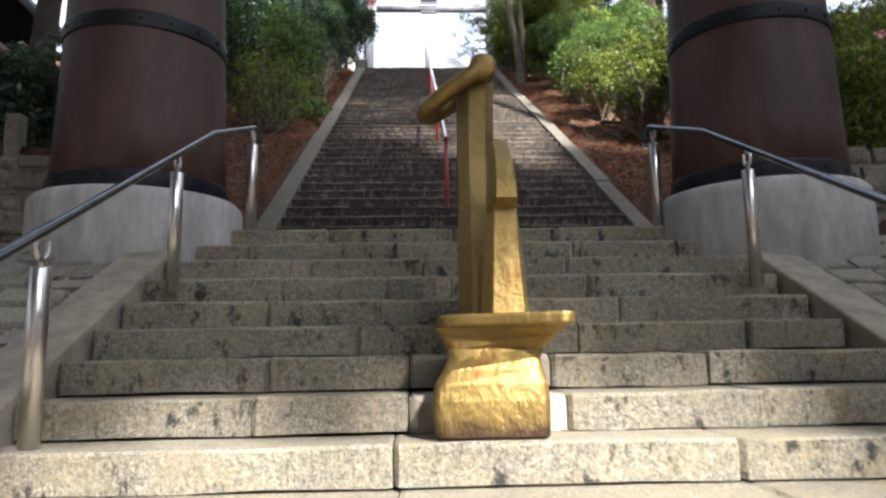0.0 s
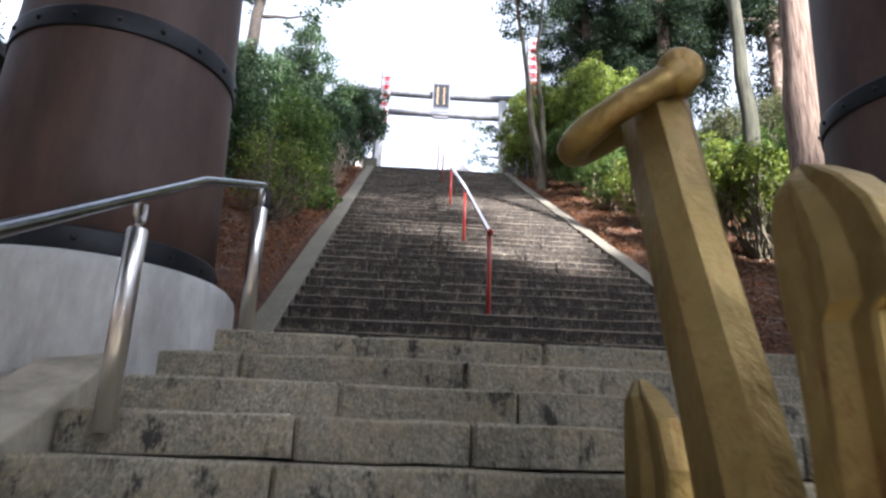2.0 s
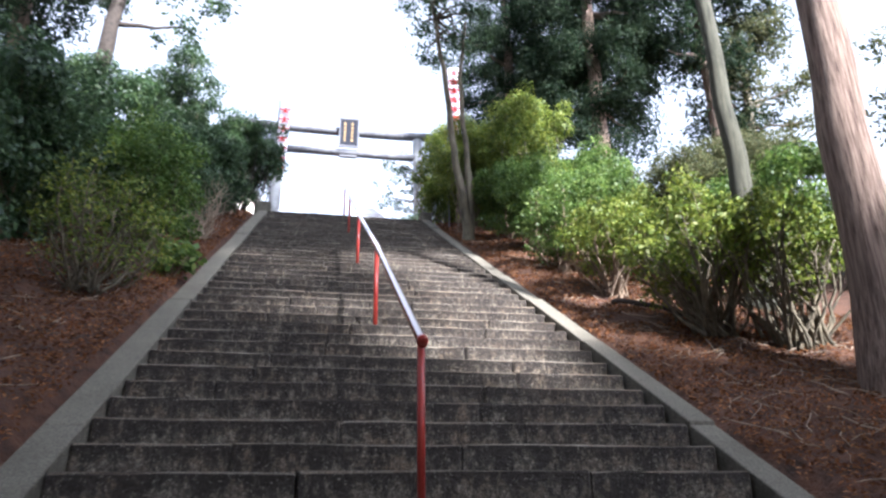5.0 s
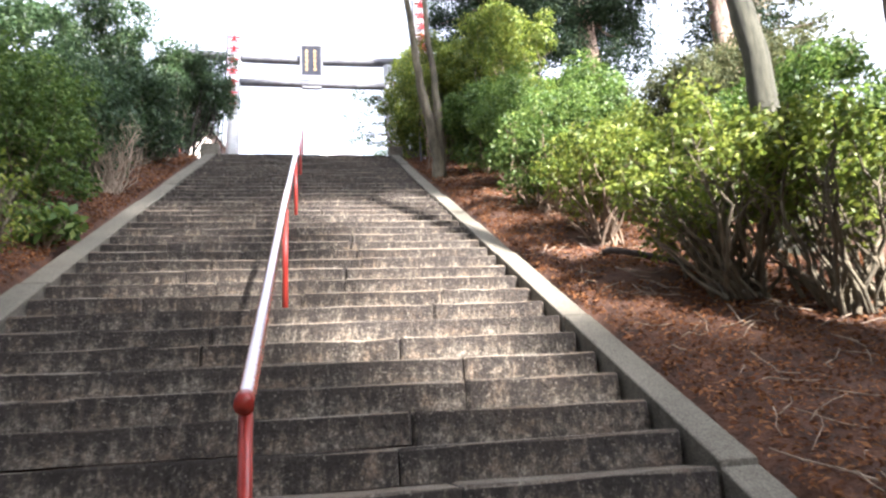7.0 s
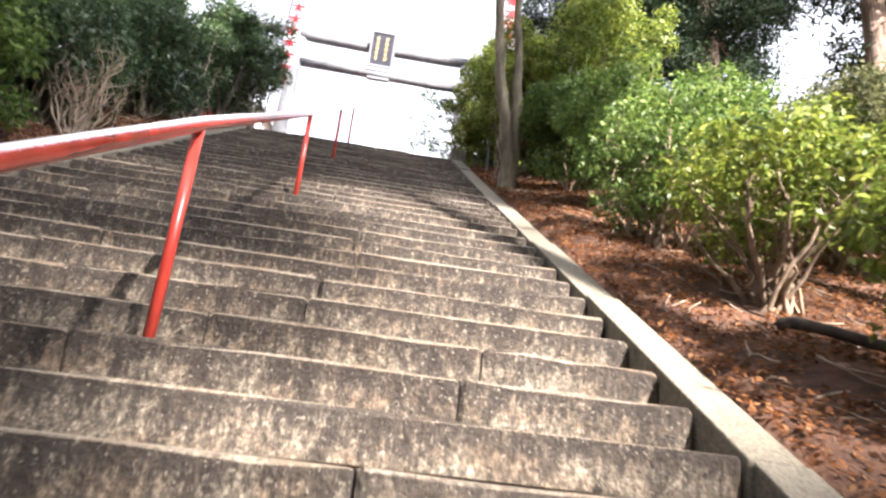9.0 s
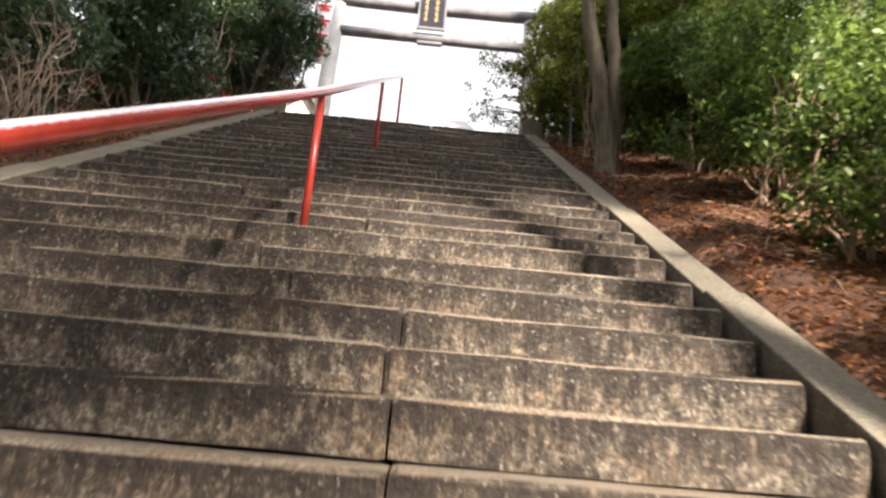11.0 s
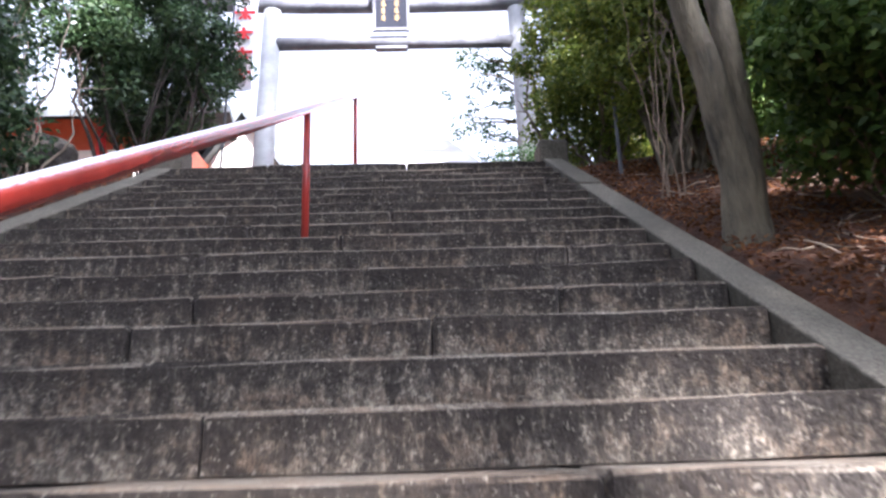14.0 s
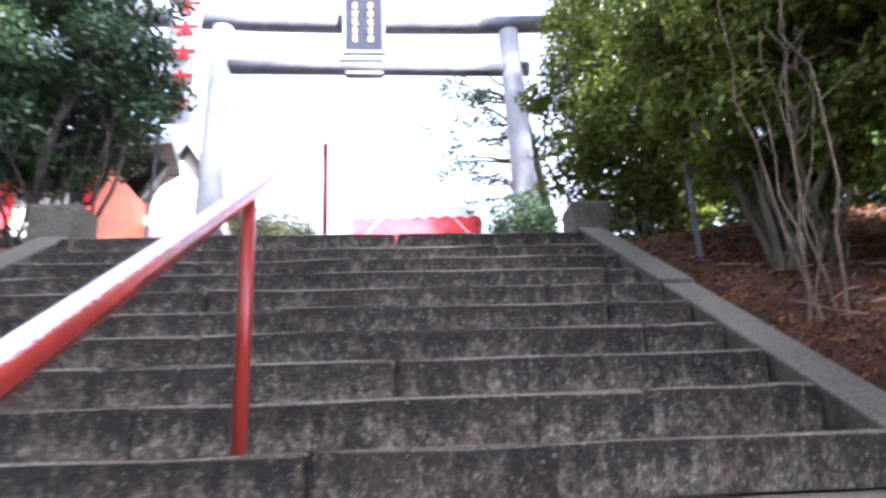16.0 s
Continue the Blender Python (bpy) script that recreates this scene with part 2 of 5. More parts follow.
# ---- building helpers ----
def part(name, bm, mat, parent=None, label="", smooth=False):
    me = bpy.data.meshes.new(name)
    bm.to_mesh(me)
    bm.free()
    me.materials.append(mat)
    if smooth:
        me.polygons.foreach_set("use_smooth", [True] * len(me.polygons))
    ob = new(name, me)
    if parent:
        ob.parent = parent
    if label:
        ob["label"] = label
    return ob


def empty(name, at=(0, 0, 0)):
    ob = new(name)
    ob.location = at
    return ob


def box(bm, lo, hi, m=None, bevel=0.0):
    r = bmesh.ops.create_cube(bm, size=1.0)
    size = [hi[i] - lo[i] for i in range(3)]
    mid = [(hi[i] + lo[i]) / 2 for i in range(3)]
    bmesh.ops.scale(bm, vec=size, verts=r["verts"])
    bmesh.ops.translate(bm, vec=mid, verts=r["verts"])
    if bevel:
        edges = list({e for v in r["verts"] for e in v.link_edges})
        r2 = bmesh.ops.bevel(bm, geom=edges, offset=bevel, segments=2, profile=0.5, affect="EDGES")
        vs = list({v for f in r2["faces"] for v in f.verts} | {v for v in r["verts"] if v.is_valid})
    else:
        vs = r["verts"]
    if m is not None:
        bmesh.ops.transform(bm, matrix=m, verts=vs)


def tube(bm, points, radii, sides=8, caps=True):
    """A round bar along a line of points, with a radius at each."""
    pts = [Vector(p) for p in points]
    rings, last = [], None
    for i, p in enumerate(pts):
        d = (pts[min(i + 1, len(pts) - 1)] - pts[max(i - 1, 0)]).normalized()
        a = d.cross(Vector((0.0, 0.0, 1.0)) if abs(d.z) < 0.9 else Vector((1.0, 0.0, 0.0))).normalized() if last is None else (last - d * last.dot(d)).normalized()
        last, b = a, d.cross(a)
        r = radii[i] if hasattr(radii, "__len__") else radii
        rings.append([bm.verts.new(p + (a * math.cos(t) + b * math.sin(t)) * r) for t in (2 * math.pi * k / sides for k in range(sides))])
    for r0, r1 in zip(rings, rings[1:]):
        for k in range(sides):
            bm.faces.new((r0[k], r0[(k + 1) % sides], r1[(k + 1) % sides], r1[k]))
    if caps:
        bm.faces.new(rings[0][::-1])
        bm.faces.new(rings[-1])


def lathe(bm, profile, sides=48, centre=(0, 0)):
    """A turned body from (radius, height) pairs."""
    rings = [[bm.verts.new((centre[0] + r * math.cos(2 * math.pi * k / sides), centre[1] + r * math.sin(2 * math.pi * k / sides), z)) for k in range(sides)] for r, z in profile]
    for r0, r1 in zip(rings, rings[1:]):
        for k in range(sides):
            bm.faces.new((r0[k], r0[(k + 1) % sides], r1[(k + 1) % sides], r1[k]))
    bm.faces.new(rings[0][::-1])
    bm.faces.new(rings[-1])


def prism(bm, outline, axis, lo, hi, bevel=0.0):
    """An outline of two coordinates, pushed out along the third axis."""
    def at(p, w):
        return {"x": (w, p[0], p[1]), "y": (p[0], w, p[1]), "z": (p[0], p[1], w)}[axis]
    a = [bm.verts.new(at(p, lo)) for p in outline]
    b = [bm.verts.new(at(p, hi)) for p in outline]
    faces = [bm.faces.new(a), bm.faces.new(b[::-1])]
    for i in range(len(a)):
        j = (i + 1) % len(a)
        faces.append(bm.faces.new((a[j], a[i], b[i], b[j])))
    bmesh.ops.recalc_face_normals(bm, faces=faces)
    if bevel:
        bmesh.ops.bevel(bm, geom=list({e for f in faces for e in f.edges}), offset=bevel, segments=2, profile=0.5, affect="EDGES")


def mesh_object(name, verts, faces, mat, parent=None, label="", smooth=False):
    me = bpy.data.meshes.new(name)
    me.from_pydata(verts, [], faces)
    me.update()
    me.materials.append(mat)
    if smooth:
        me.polygons.foreach_set("use_smooth", [True] * len(me.polygons))
    ob = new(name, me)
    if parent:
        ob.parent = parent
    if label:
        ob["label"] = label
    return ob


def leaf_object(name, points, normals, size, mat, parent=None, seed=1, slim=0.5, label=""):
    """One folded quad a leaf, at each point, facing roughly along its normal."""
    g = np.random.default_rng(seed)
    n = len(points)
    nor = normals + g.normal(0, 0.75, (n, 3))
    nor /= np.linalg.norm(nor, axis=1)[:, None] + 1e-9
    d = g.normal(0, 1, (n, 3))
    d -= nor * (d * nor).sum(1)[:, None]
    d /= np.linalg.norm(d, axis=1)[:, None] + 1e-9
    s = np.cross(nor, d)
    ln = size * g.uniform(0.6, 1.35, n)[:, None]
    w = ln * slim * 0.5
    droop = nor * ln * 0.12
    v = np.stack([points, points + d * ln * 0.5 + s * w + droop, points + d * ln, points + d * ln * 0.5 - s * w + droop], 1).reshape(-1, 3)
    me = bpy.data.meshes.new(name)
    me.vertices.add(4 * n)
    me.vertices.foreach_set("co", v.astype(np.float32).ravel())
    me.loops.add(4 * n)
    me.loops.foreach_set("vertex_index", np.arange(4 * n, dtype=np.int32))
    me.polygons.add(n)
    me.polygons.foreach_set("loop_start", np.arange(0, 4 * n, 4, dtype=np.int32))
    me.polygons.foreach_set("loop_total", np.full(n, 4, dtype=np.int32))
    me.update(calc_edges=True)
    me.materials.append(mat)
    ob = new(name, me)
    if parent:
        ob.parent = parent
    if label:
        ob["label"] = label
    return ob


def clump_points(clumps, per, seed, shell=0.6):
    """Points about the skins of many small uneven clumps: centre and radius each."""
    g = np.random.default_rng(seed)
    pts, nor = [], []
    for c, r in clumps:
        k = max(6, int(per * r * r))
        d = g.normal(0, 1, (k, 3))
        d /= np.linalg.norm(d, axis=1)[:, None]
        rad = r * g.uniform(shell, 1.12, k)[:, None] * g.uniform(0.75, 1.1)
        sq = np.array((1.0, 1.0, g.uniform(0.55, 0.9)))
        pts.append(np.array(c) + d * rad * sq)
        nor.append(d + np.array((0, 0, 0.55)))
    return np.concatenate(pts), np.concatenate(nor)


# ---- lie of the land ----
SLOPE, GOING = 0.56, 0.3636
LOW_RISE, LOW_GOING = 0.178, 0.365
TOP_Y, TOP_Z = 17.954, 9.059
FLOOR_Z = -2.314


def lie(y):
    """Height of the ground beside the stairs."""
    if y < -4.6:
        return FLOOR_Z
    if y < 0.1:
        return FLOOR_Z + (y + 4.6) / 4.7 * -FLOOR_Z
    if y < 1.75:
        return 0.0
    if y < TOP_Y:
        return (y - 1.75) / (TOP_Y - 1.75) * (TOP_Z - 0.02)
    return TOP_Z - 0.02


def ground_z(x, y):
    z = lie(y)
    side = max(0.0, abs(x) - 2.55)
    bump = 0.09 * noise.noise((x * 0.8, y * 0.8, 0.3)) + 0.035 * noise.noise((x * 3.1, y * 3.1, 5.0))
    if -3.9 < x < 3.9 and y < 1.2:
        return z - 0.35
    if side <= 0.0:
        return z - (0.3 if y < TOP_Y + 0.2 else 0.0)
    edge = min(1.0, side / 0.25)
    slope = 0.0
    if 0 < y < TOP_Y + 2:
        slope = 0.12 * min(side, 5.0) if x > 0 else 0.16 * min(side, 4.0)
    if y < 1.5 and abs(x) > 3.9:
        z = z + (0.72 * min(1.0, (1.5 - y) / 0.4) if y > 0.7 else -0.25)
    return z - 0.05 + edge * (bump + slope)


def ground_sheet():
    xs = [-2500, -600, -150, -60, -30] + [-18 + 1.5 * i for i in range(6)] + [-9 + 0.3 * i for i in range(20)]
    xs = xs + [-3 + 0.25 * i for i in range(25)] + [3.3 + 0.3 * i for i in range(20)] + [9.3 + 1.5 * i for i in range(6)] + [30, 60, 150, 600, 2500]
    ys = [-2500, -600, -150, -60, -30, -18, -12, -9, -7] + [-6 + 0.25 * i for i in range(112)] + [22.5, 24, 26, 29, 33, 40, 60, 150, 600, 2500]
    v = [(x, y, ground_z(x, y)) for y in ys for x in xs]
    w = len(xs)
    f = [(j * w + i, j * w + i + 1, (j + 1) * w + i + 1, (j + 1) * w + i) for j in range(len(ys) - 1) for i in range(w - 1)]
    ob = mesh_object("ground", v, f, M_SOIL, smooth=True)
    return tagged(ob, "reddish brown sloping earth under dry leaf mould", "ground", kind="structure")


ground_sheet()


def block_mesh(name, lx, ly, lz, mat, bevel, seed, rough=0.011):
    """A stone whose nosing is chipped and wavy; its origin is the middle of the top front edge."""
    g = random.Random(seed)
    xs = [-lx / 2, -lx / 2 + 0.02] + [lx * (k / 4 - 0.5) + g.uniform(-0.05, 0.05) * lx for k in (1, 2, 3)] + [lx / 2 - 0.02, lx / 2]
    v, f = [], []
    for i, x in enumerate(xs):
        end = i in (0, len(xs) - 1)
        e = bevel * 1.2 if end else 0.0
        a, c = bevel * g.uniform(0.5, 1.7), bevel * g.uniform(0.5, 1.7)
        j = g.uniform(-rough, rough)
        v += [(x, ly, -lz), (x, e + j, -lz + g.uniform(0, rough)), (x, e + j + g.uniform(-rough, rough) * 0.6, -c - e), (x, a + e + j, -e * 0.6 + g.uniform(-0.5, 0.5) * rough), (x, ly, -e * 0.3)]
    for i in range(len(xs) - 1):
        for k in range(5):
            p, q = i * 5 + k, i * 5 + (k + 1) % 5
            f.append((p, p + 5, q + 5, q))
    f += [(0, 1, 2, 3, 4), tuple(len(v) - 5 + k for k in (4, 3, 2, 1, 0))]
    me = bpy.data.meshes.new(name)
    me.from_pydata(v, [], f)
    me.update()
    me.materials.append(mat)
    return me


def add_block(parent, x0, x1, y, z, ly, lz, mat, seed, bevel=0.012):
    g = random.Random(seed)
    ob = new("stone_block", block_mesh("stone_block", x1 - x0 - 0.008, ly, lz, mat, bevel, seed))
    ob.location = ((x0 + x1) / 2, y + g.uniform(-0.008, 0.008), z + g.uniform(-0.006, 0.004))
    ob.rotation_euler = (g.uniform(-0.008, 0.008), g.uniform(-0.004, 0.004), g.uniform(-0.005, 0.005))
    ob.parent = parent


# ---- curbs beside the upper stairs, side slopes of the lower ones ----
def curb(name, x0, x1):
    ob = empty(name)
    tagged(ob, "pale granite curb slabs sloping up beside the stone stairs", "curb", kind="structure")
    g = random.Random(int(x0 * 100))
    s = (TOP_Z - 0.5) / (TOP_Y - 2.67)
    y = 2.62
    while y < TOP_Y + 0.1:
        y1 = min(y + g.uniform(1.5, 2.2), TOP_Y + 0.25)
        bm = bmesh.new()
        dz = g.uniform(-0.02, 0.03)
        z0, z1 = 0.5 + s * (y - 2.67) - 0.01 + dz, 0.5 + s * (y1 - 2.67) - 0.01 + dz
        wob = g.uniform(-0.015, 0.015)
        pts = [(y + 0.006, z0 - 0.42), (y1 - 0.006, z1 - 0.42), (y1 - 0.006, z1), (y + 0.006, z0)]
        prism(bm, pts, "x", x0 + wob, x1 + wob, 0.012)
        part("curb_slab", bm, M_CURB, ob)
        y = y1


curb("curb_east", 2.295, 2.525)
curb("curb_west", -2.42, -2.16)


def stringer(name, x0, x1):
    bm = bmesh.new()
    s = LOW_RISE / LOW_GOING
    def z(y):
        return s * (y - 0.08) + 0.02
    pts = [(-4.9, z(-4.9) - 0.4), (-0.45, z(-0.45) - 0.4), (-0.45, z(-0.45)), (-4.9, z(-4.9))]
    prism(bm, pts, "x", x0, x1, 0.015)
    ob = part(name, bm, M_MORTAR)
    return tagged(ob, "sloping cement stringer beside the lower steps", "stringer", kind="structure")


stringer("stringer_west", -2.62, -2.28)
stringer("stringer_east", 2.1, 2.42)


def rubble(name, x0, x1, y0, y1, seed, wall=None):
    """Stones set in mortar, on the side slope or in an upright wall at y = wall."""
    ob = empty(name)
    tagged(ob, "rough field stones set in cement mortar", "stonework", kind="structure")
    g = random.Random(seed)
    s = LOW_RISE / LOW_GOING
    bm = bmesh.new()
    if wall is None:
        zs = [s * (y0 - 0.08) - 0.06, s * (y1 - 0.08) - 0.06]
        prism(bm, [(y0, zs[0] - 0.5), (y1, zs[1] - 0.5), (y1, zs[1]), (y0, zs[0])], "x", x0, x1)
        part("mortar_bed", bm, M_MORTAR, ob)
    else:
        box(bm, (x0, wall, y0 - 0.8), (x1, wall + 0.5, y1 - 0.03))
        part("mortar_bed", bm, M_MORTAR, ob)
    v = y0
    while v < y1 - 0.05:
        h = g.uniform(0.2, 0.3) if wall is None else g.uniform(0.17, 0.26)
        h = min(h, y1 - v)
        u = x0 + g.uniform(-0.15, 0)
        while u < x1 - 0.06:
            w = g.uniform(0.22, 0.48)
            a, b = max(u, x0), min(u + w, x1)
            if b - a > 0.08:
                bm = bmesh.new()
                d = g.uniform(0.03, 0.06)
                if wall is None:
                    zc = s * (v + h / 2 - 0.08) - 0.06
                    box(bm, (-(b - a) / 2 + 0.012, -h / 2 + 0.01, -0.15), ((b - a) / 2 - 0.012, h / 2 - 0.01, d), None, 0.03)
                    m = pose((a + b) / 2, v + h / 2, zc, math.degrees(math.atan(s)) + g.uniform(-4, 4), g.uniform(-4, 4), g.uniform(-9, 9))
                else:
                    box(bm, (-(b - a) / 2 + 0.01, -d, -h / 2 + 0.01), ((b - a) / 2 - 0.01, 0.2, h / 2 - 0.01), None, 0.025)
                    m = pose((a + b) / 2, wall, v + h / 2, g.uniform(-3, 3), g.uniform(-6, 6), g.uniform(-3, 3))
                for q in bm.verts:
                    q.co += Vector((g.uniform(-1, 1), g.uniform(-1, 1), g.uniform(-1, 1))) * 0.012
                st = part("stone", bm, M_RUBBLE, ob)
                st.matrix_basis = m
            u += w
        v += h


rubble("side_slope_west", -3.95, -2.63, -4.9, -0.1, 3)
rubble("side_slope_east", 2.43, 3.95, -4.9, -0.1, 4)
rubble("stone_wall_west", -7.0, -3.62, -1.2, 0.8, 5, wall=0.55)
rubble("stone_wall_east", 3.45, 7.0, -1.2, 0.82, 6, wall=0.5)


def landing():
    bm = bmesh.new()
    box(bm, (-2.45, 0.44, -0.3), (2.4, 2.4, -0.002), None, 0.01)
    tagged(part("landing", bm, M_STEP_LOW), "flat stone landing between the two flights", "landing", kind="structure")
    bm = bmesh.new()
    box(bm, (-14, -30, FLOOR_Z - 0.3), (14, -4.3, FLOOR_Z), None, 0.01)
    tagged(part("pavement", bm, M_STEP_LOW), "pale stone paved forecourt below the steps", "pavement", kind="structure")
    bm = bmesh.new()
    box(bm, (-14, TOP_Y + 0.4, TOP_Z - 0.4), (14, 60, TOP_Z - 0.004), None, 0.01)
    tagged(part("terrace", bm, M_GROUND), "trodden earth terrace at the top of the stairs", "terrace", kind="structure")


landing()


# ---- the two great brown columns ----
def column(x, y, label):
    ob = empty("gate_column", (x, y, 0))
    tagged(ob, label, "column", "gate columns")
    bm = bmesh.new()
    lathe(bm, [(0.86, -1.2), (0.86, 0.16), (0.85, 0.215), (0.82, 0.25), (0.77, 0.262)], 56)
    part("plinth", bm, M_CONCRETE, ob, "round grey concrete plinth", True)
    bm = bmesh.new()
    lathe(bm, [(0.715 - 0.016 * k, 0.26 + 0.5 * k) for k in range(14)], 56)
    part("shaft", bm, M_BROWN, ob, "brown painted steel shaft", True)
    for z, name in ((0.27, "lower"), (1.6, "upper"), (3.1, "upper"), (4.6, "upper")):
        r = 0.715 - 0.032 * (z - 0.26)
        bm = bmesh.new()
        lathe(bm, [(r - 0.03, z), (r + 0.012, z), (r + 0.014, z + 0.01), (r + 0.011, z + 0.125), (r + 0.009, z + 0.135), (r - 0.04, z + 0.135)], 56)
        band = part("band", bm, M_BAND, ob, "black steel band", True)
        for k in range(18):
            t = 2 * math.pi * (k + 0.3) / 18
            bm = bmesh.new()
            bmesh.ops.create_uvsphere(bm, u_segments=8, v_segments=5, radius=0.017)
            b = part("bolt", bm, M_BAND, band)
            b.location = ((r + 0.012) * math.cos(t), (r + 0.012) * math.sin(t), z + 0.068)
    return ob


column(-2.83, 0.27, "brown steel column with black bands on a concrete plinth")
column(2.57, 0.1, "brown steel column with black bands on a concrete plinth")


# ---- stainless handrails of the lower flight ----
def steel_rail(side, posts, bend, end, start):
    ob = empty("handrail", posts[0][:3])
    tagged(ob, "stainless steel handrail on round posts with curled brackets", "handrail", "steel handrails")
    base = Vector(posts[0][:3])
    for x, y, z, h in posts:
        bm = bmesh.new()
        tube(bm, [(0, 0, -0.05), (0, 0, h - 0.005), (0, 0, h)], [0.043, 0.043, 0.039], 18)
        p = part("post", bm, M_STEEL, ob, "", True)
        p.location = Vector((x, y, z)) - base
        bm = bmesh.new()
        tube(bm, [(0, 0, h), (0, 0, h + 0.045)], 0.014, 10)
        arc = [(0, 0, h + 0.03), (0, -0.04, h + 0.05), (0, -0.052, h + 0.085), (0, -0.03, h + 0.12), (0, 0, h + 0.135)]
        tube(bm, arc, [0.016, 0.013, 0.011, 0.011, 0.012], 8)
        tube(bm, [(0, 0, h + 0.03), (0, 0.04, h + 0.05), (0, 0.05, h + 0.085), (0, 0.045, h + 0.125)], [0.016, 0.013, 0.011, 0.01], 8)
        b = part("bracket", bm, M_STEEL, ob, "curled bracket", True)
        b.location = Vector((x, y, z)) - base
    bm = bmesh.new()
    line = [start, (*bend[:2], bend[2] - 0.0), end, (end[0] - side * 0.02, end[1] + 0.05, end[2] - 0.02), (end[0] - side * 0.02, end[1] + 0.11, end[2] - 0.1)]
    pts = []
    for a, b in zip(line, line[1:]):
        a, b = Vector(a), Vector(b)
        pts += [a.lerp(b, t) for t in (0.0, 0.04, 0.5, 0.96)] if (b - a).length > 0.3 else [a]
    pts.append(Vector(line[-1]))
    tube(bm, [p - base for p in pts], 0.024, 14)
    part("rail", bm, M_RAIL_DARK, ob, "polished round top rail", True)


steel_rail(-1, [(-2.07, -2.7, -1.42, 0.76), (-2.05, -1.11, -0.58, 0.76), (-1.84, 0.14, 0.0, 0.76)], (-1.97, -0.6, 0.62), (-1.84, 0.16, 0.915), (-2.08, -4.4, -1.36))
steel_rail(1, [(1.97, -2.7, -1.42, 0.76), (1.89, -1.11, -0.58, 0.76), (1.68, 0.14, 0.0, 0.76)], (1.82, -0.6, 0.63), (1.66, 0.16, 0.915), (2.0, -4.4, -1.36))


# ---- red handrail up the middle ----
def red_rail():
    feet = [(3.6, 0.9), (6.99, 2.88), (10.77, 5.0), (14.68, 7.18), (18.1, TOP_Z)]
    tops = [1.885, 3.845, 5.925, 8.12, 10.03]
    ob = empty("red_handrail", (0, feet[0][0], feet[0][1]))
    tagged(ob, "red painted steel pipe handrail with gloss paint, pale on top", "handrail")
    base = Vector((0, feet[0][0], feet[0][1]))
    for (y, z), t in zip(feet, tops):
        bm = bmesh.new()
        tube(bm, [(0, y, z - 0.08), (0, y, t)], 0.025, 14)
        bmesh.ops.translate(bm, vec=-base, verts=bm.verts)
        part("post", bm, M_RED, ob, "", True)
    bm = bmesh.new()
    pts = [(0, feet[0][0] - 0.06, tops[0] - 0.02)] + [(0, y, t + 0.012) for (y, _), t in zip(feet, tops)]
    line = []
    for a, b in zip(pts, pts[1:]):
        line += [Vector(a).lerp(Vector(b), k / 3) for k in range(3)]
    line.append(Vector(pts[-1]))
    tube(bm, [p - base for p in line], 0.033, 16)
    part("rail", bm, M_RAIL_RED, ob, "red rail pale along its top", True)
    bm = bmesh.new()
    tube(bm, [(0, -0.085, 0.972), (0, -0.03, 1.0)], 0.034, 14)
    part("rail_cap", bm, M_RED, ob, "", True)


red_rail()


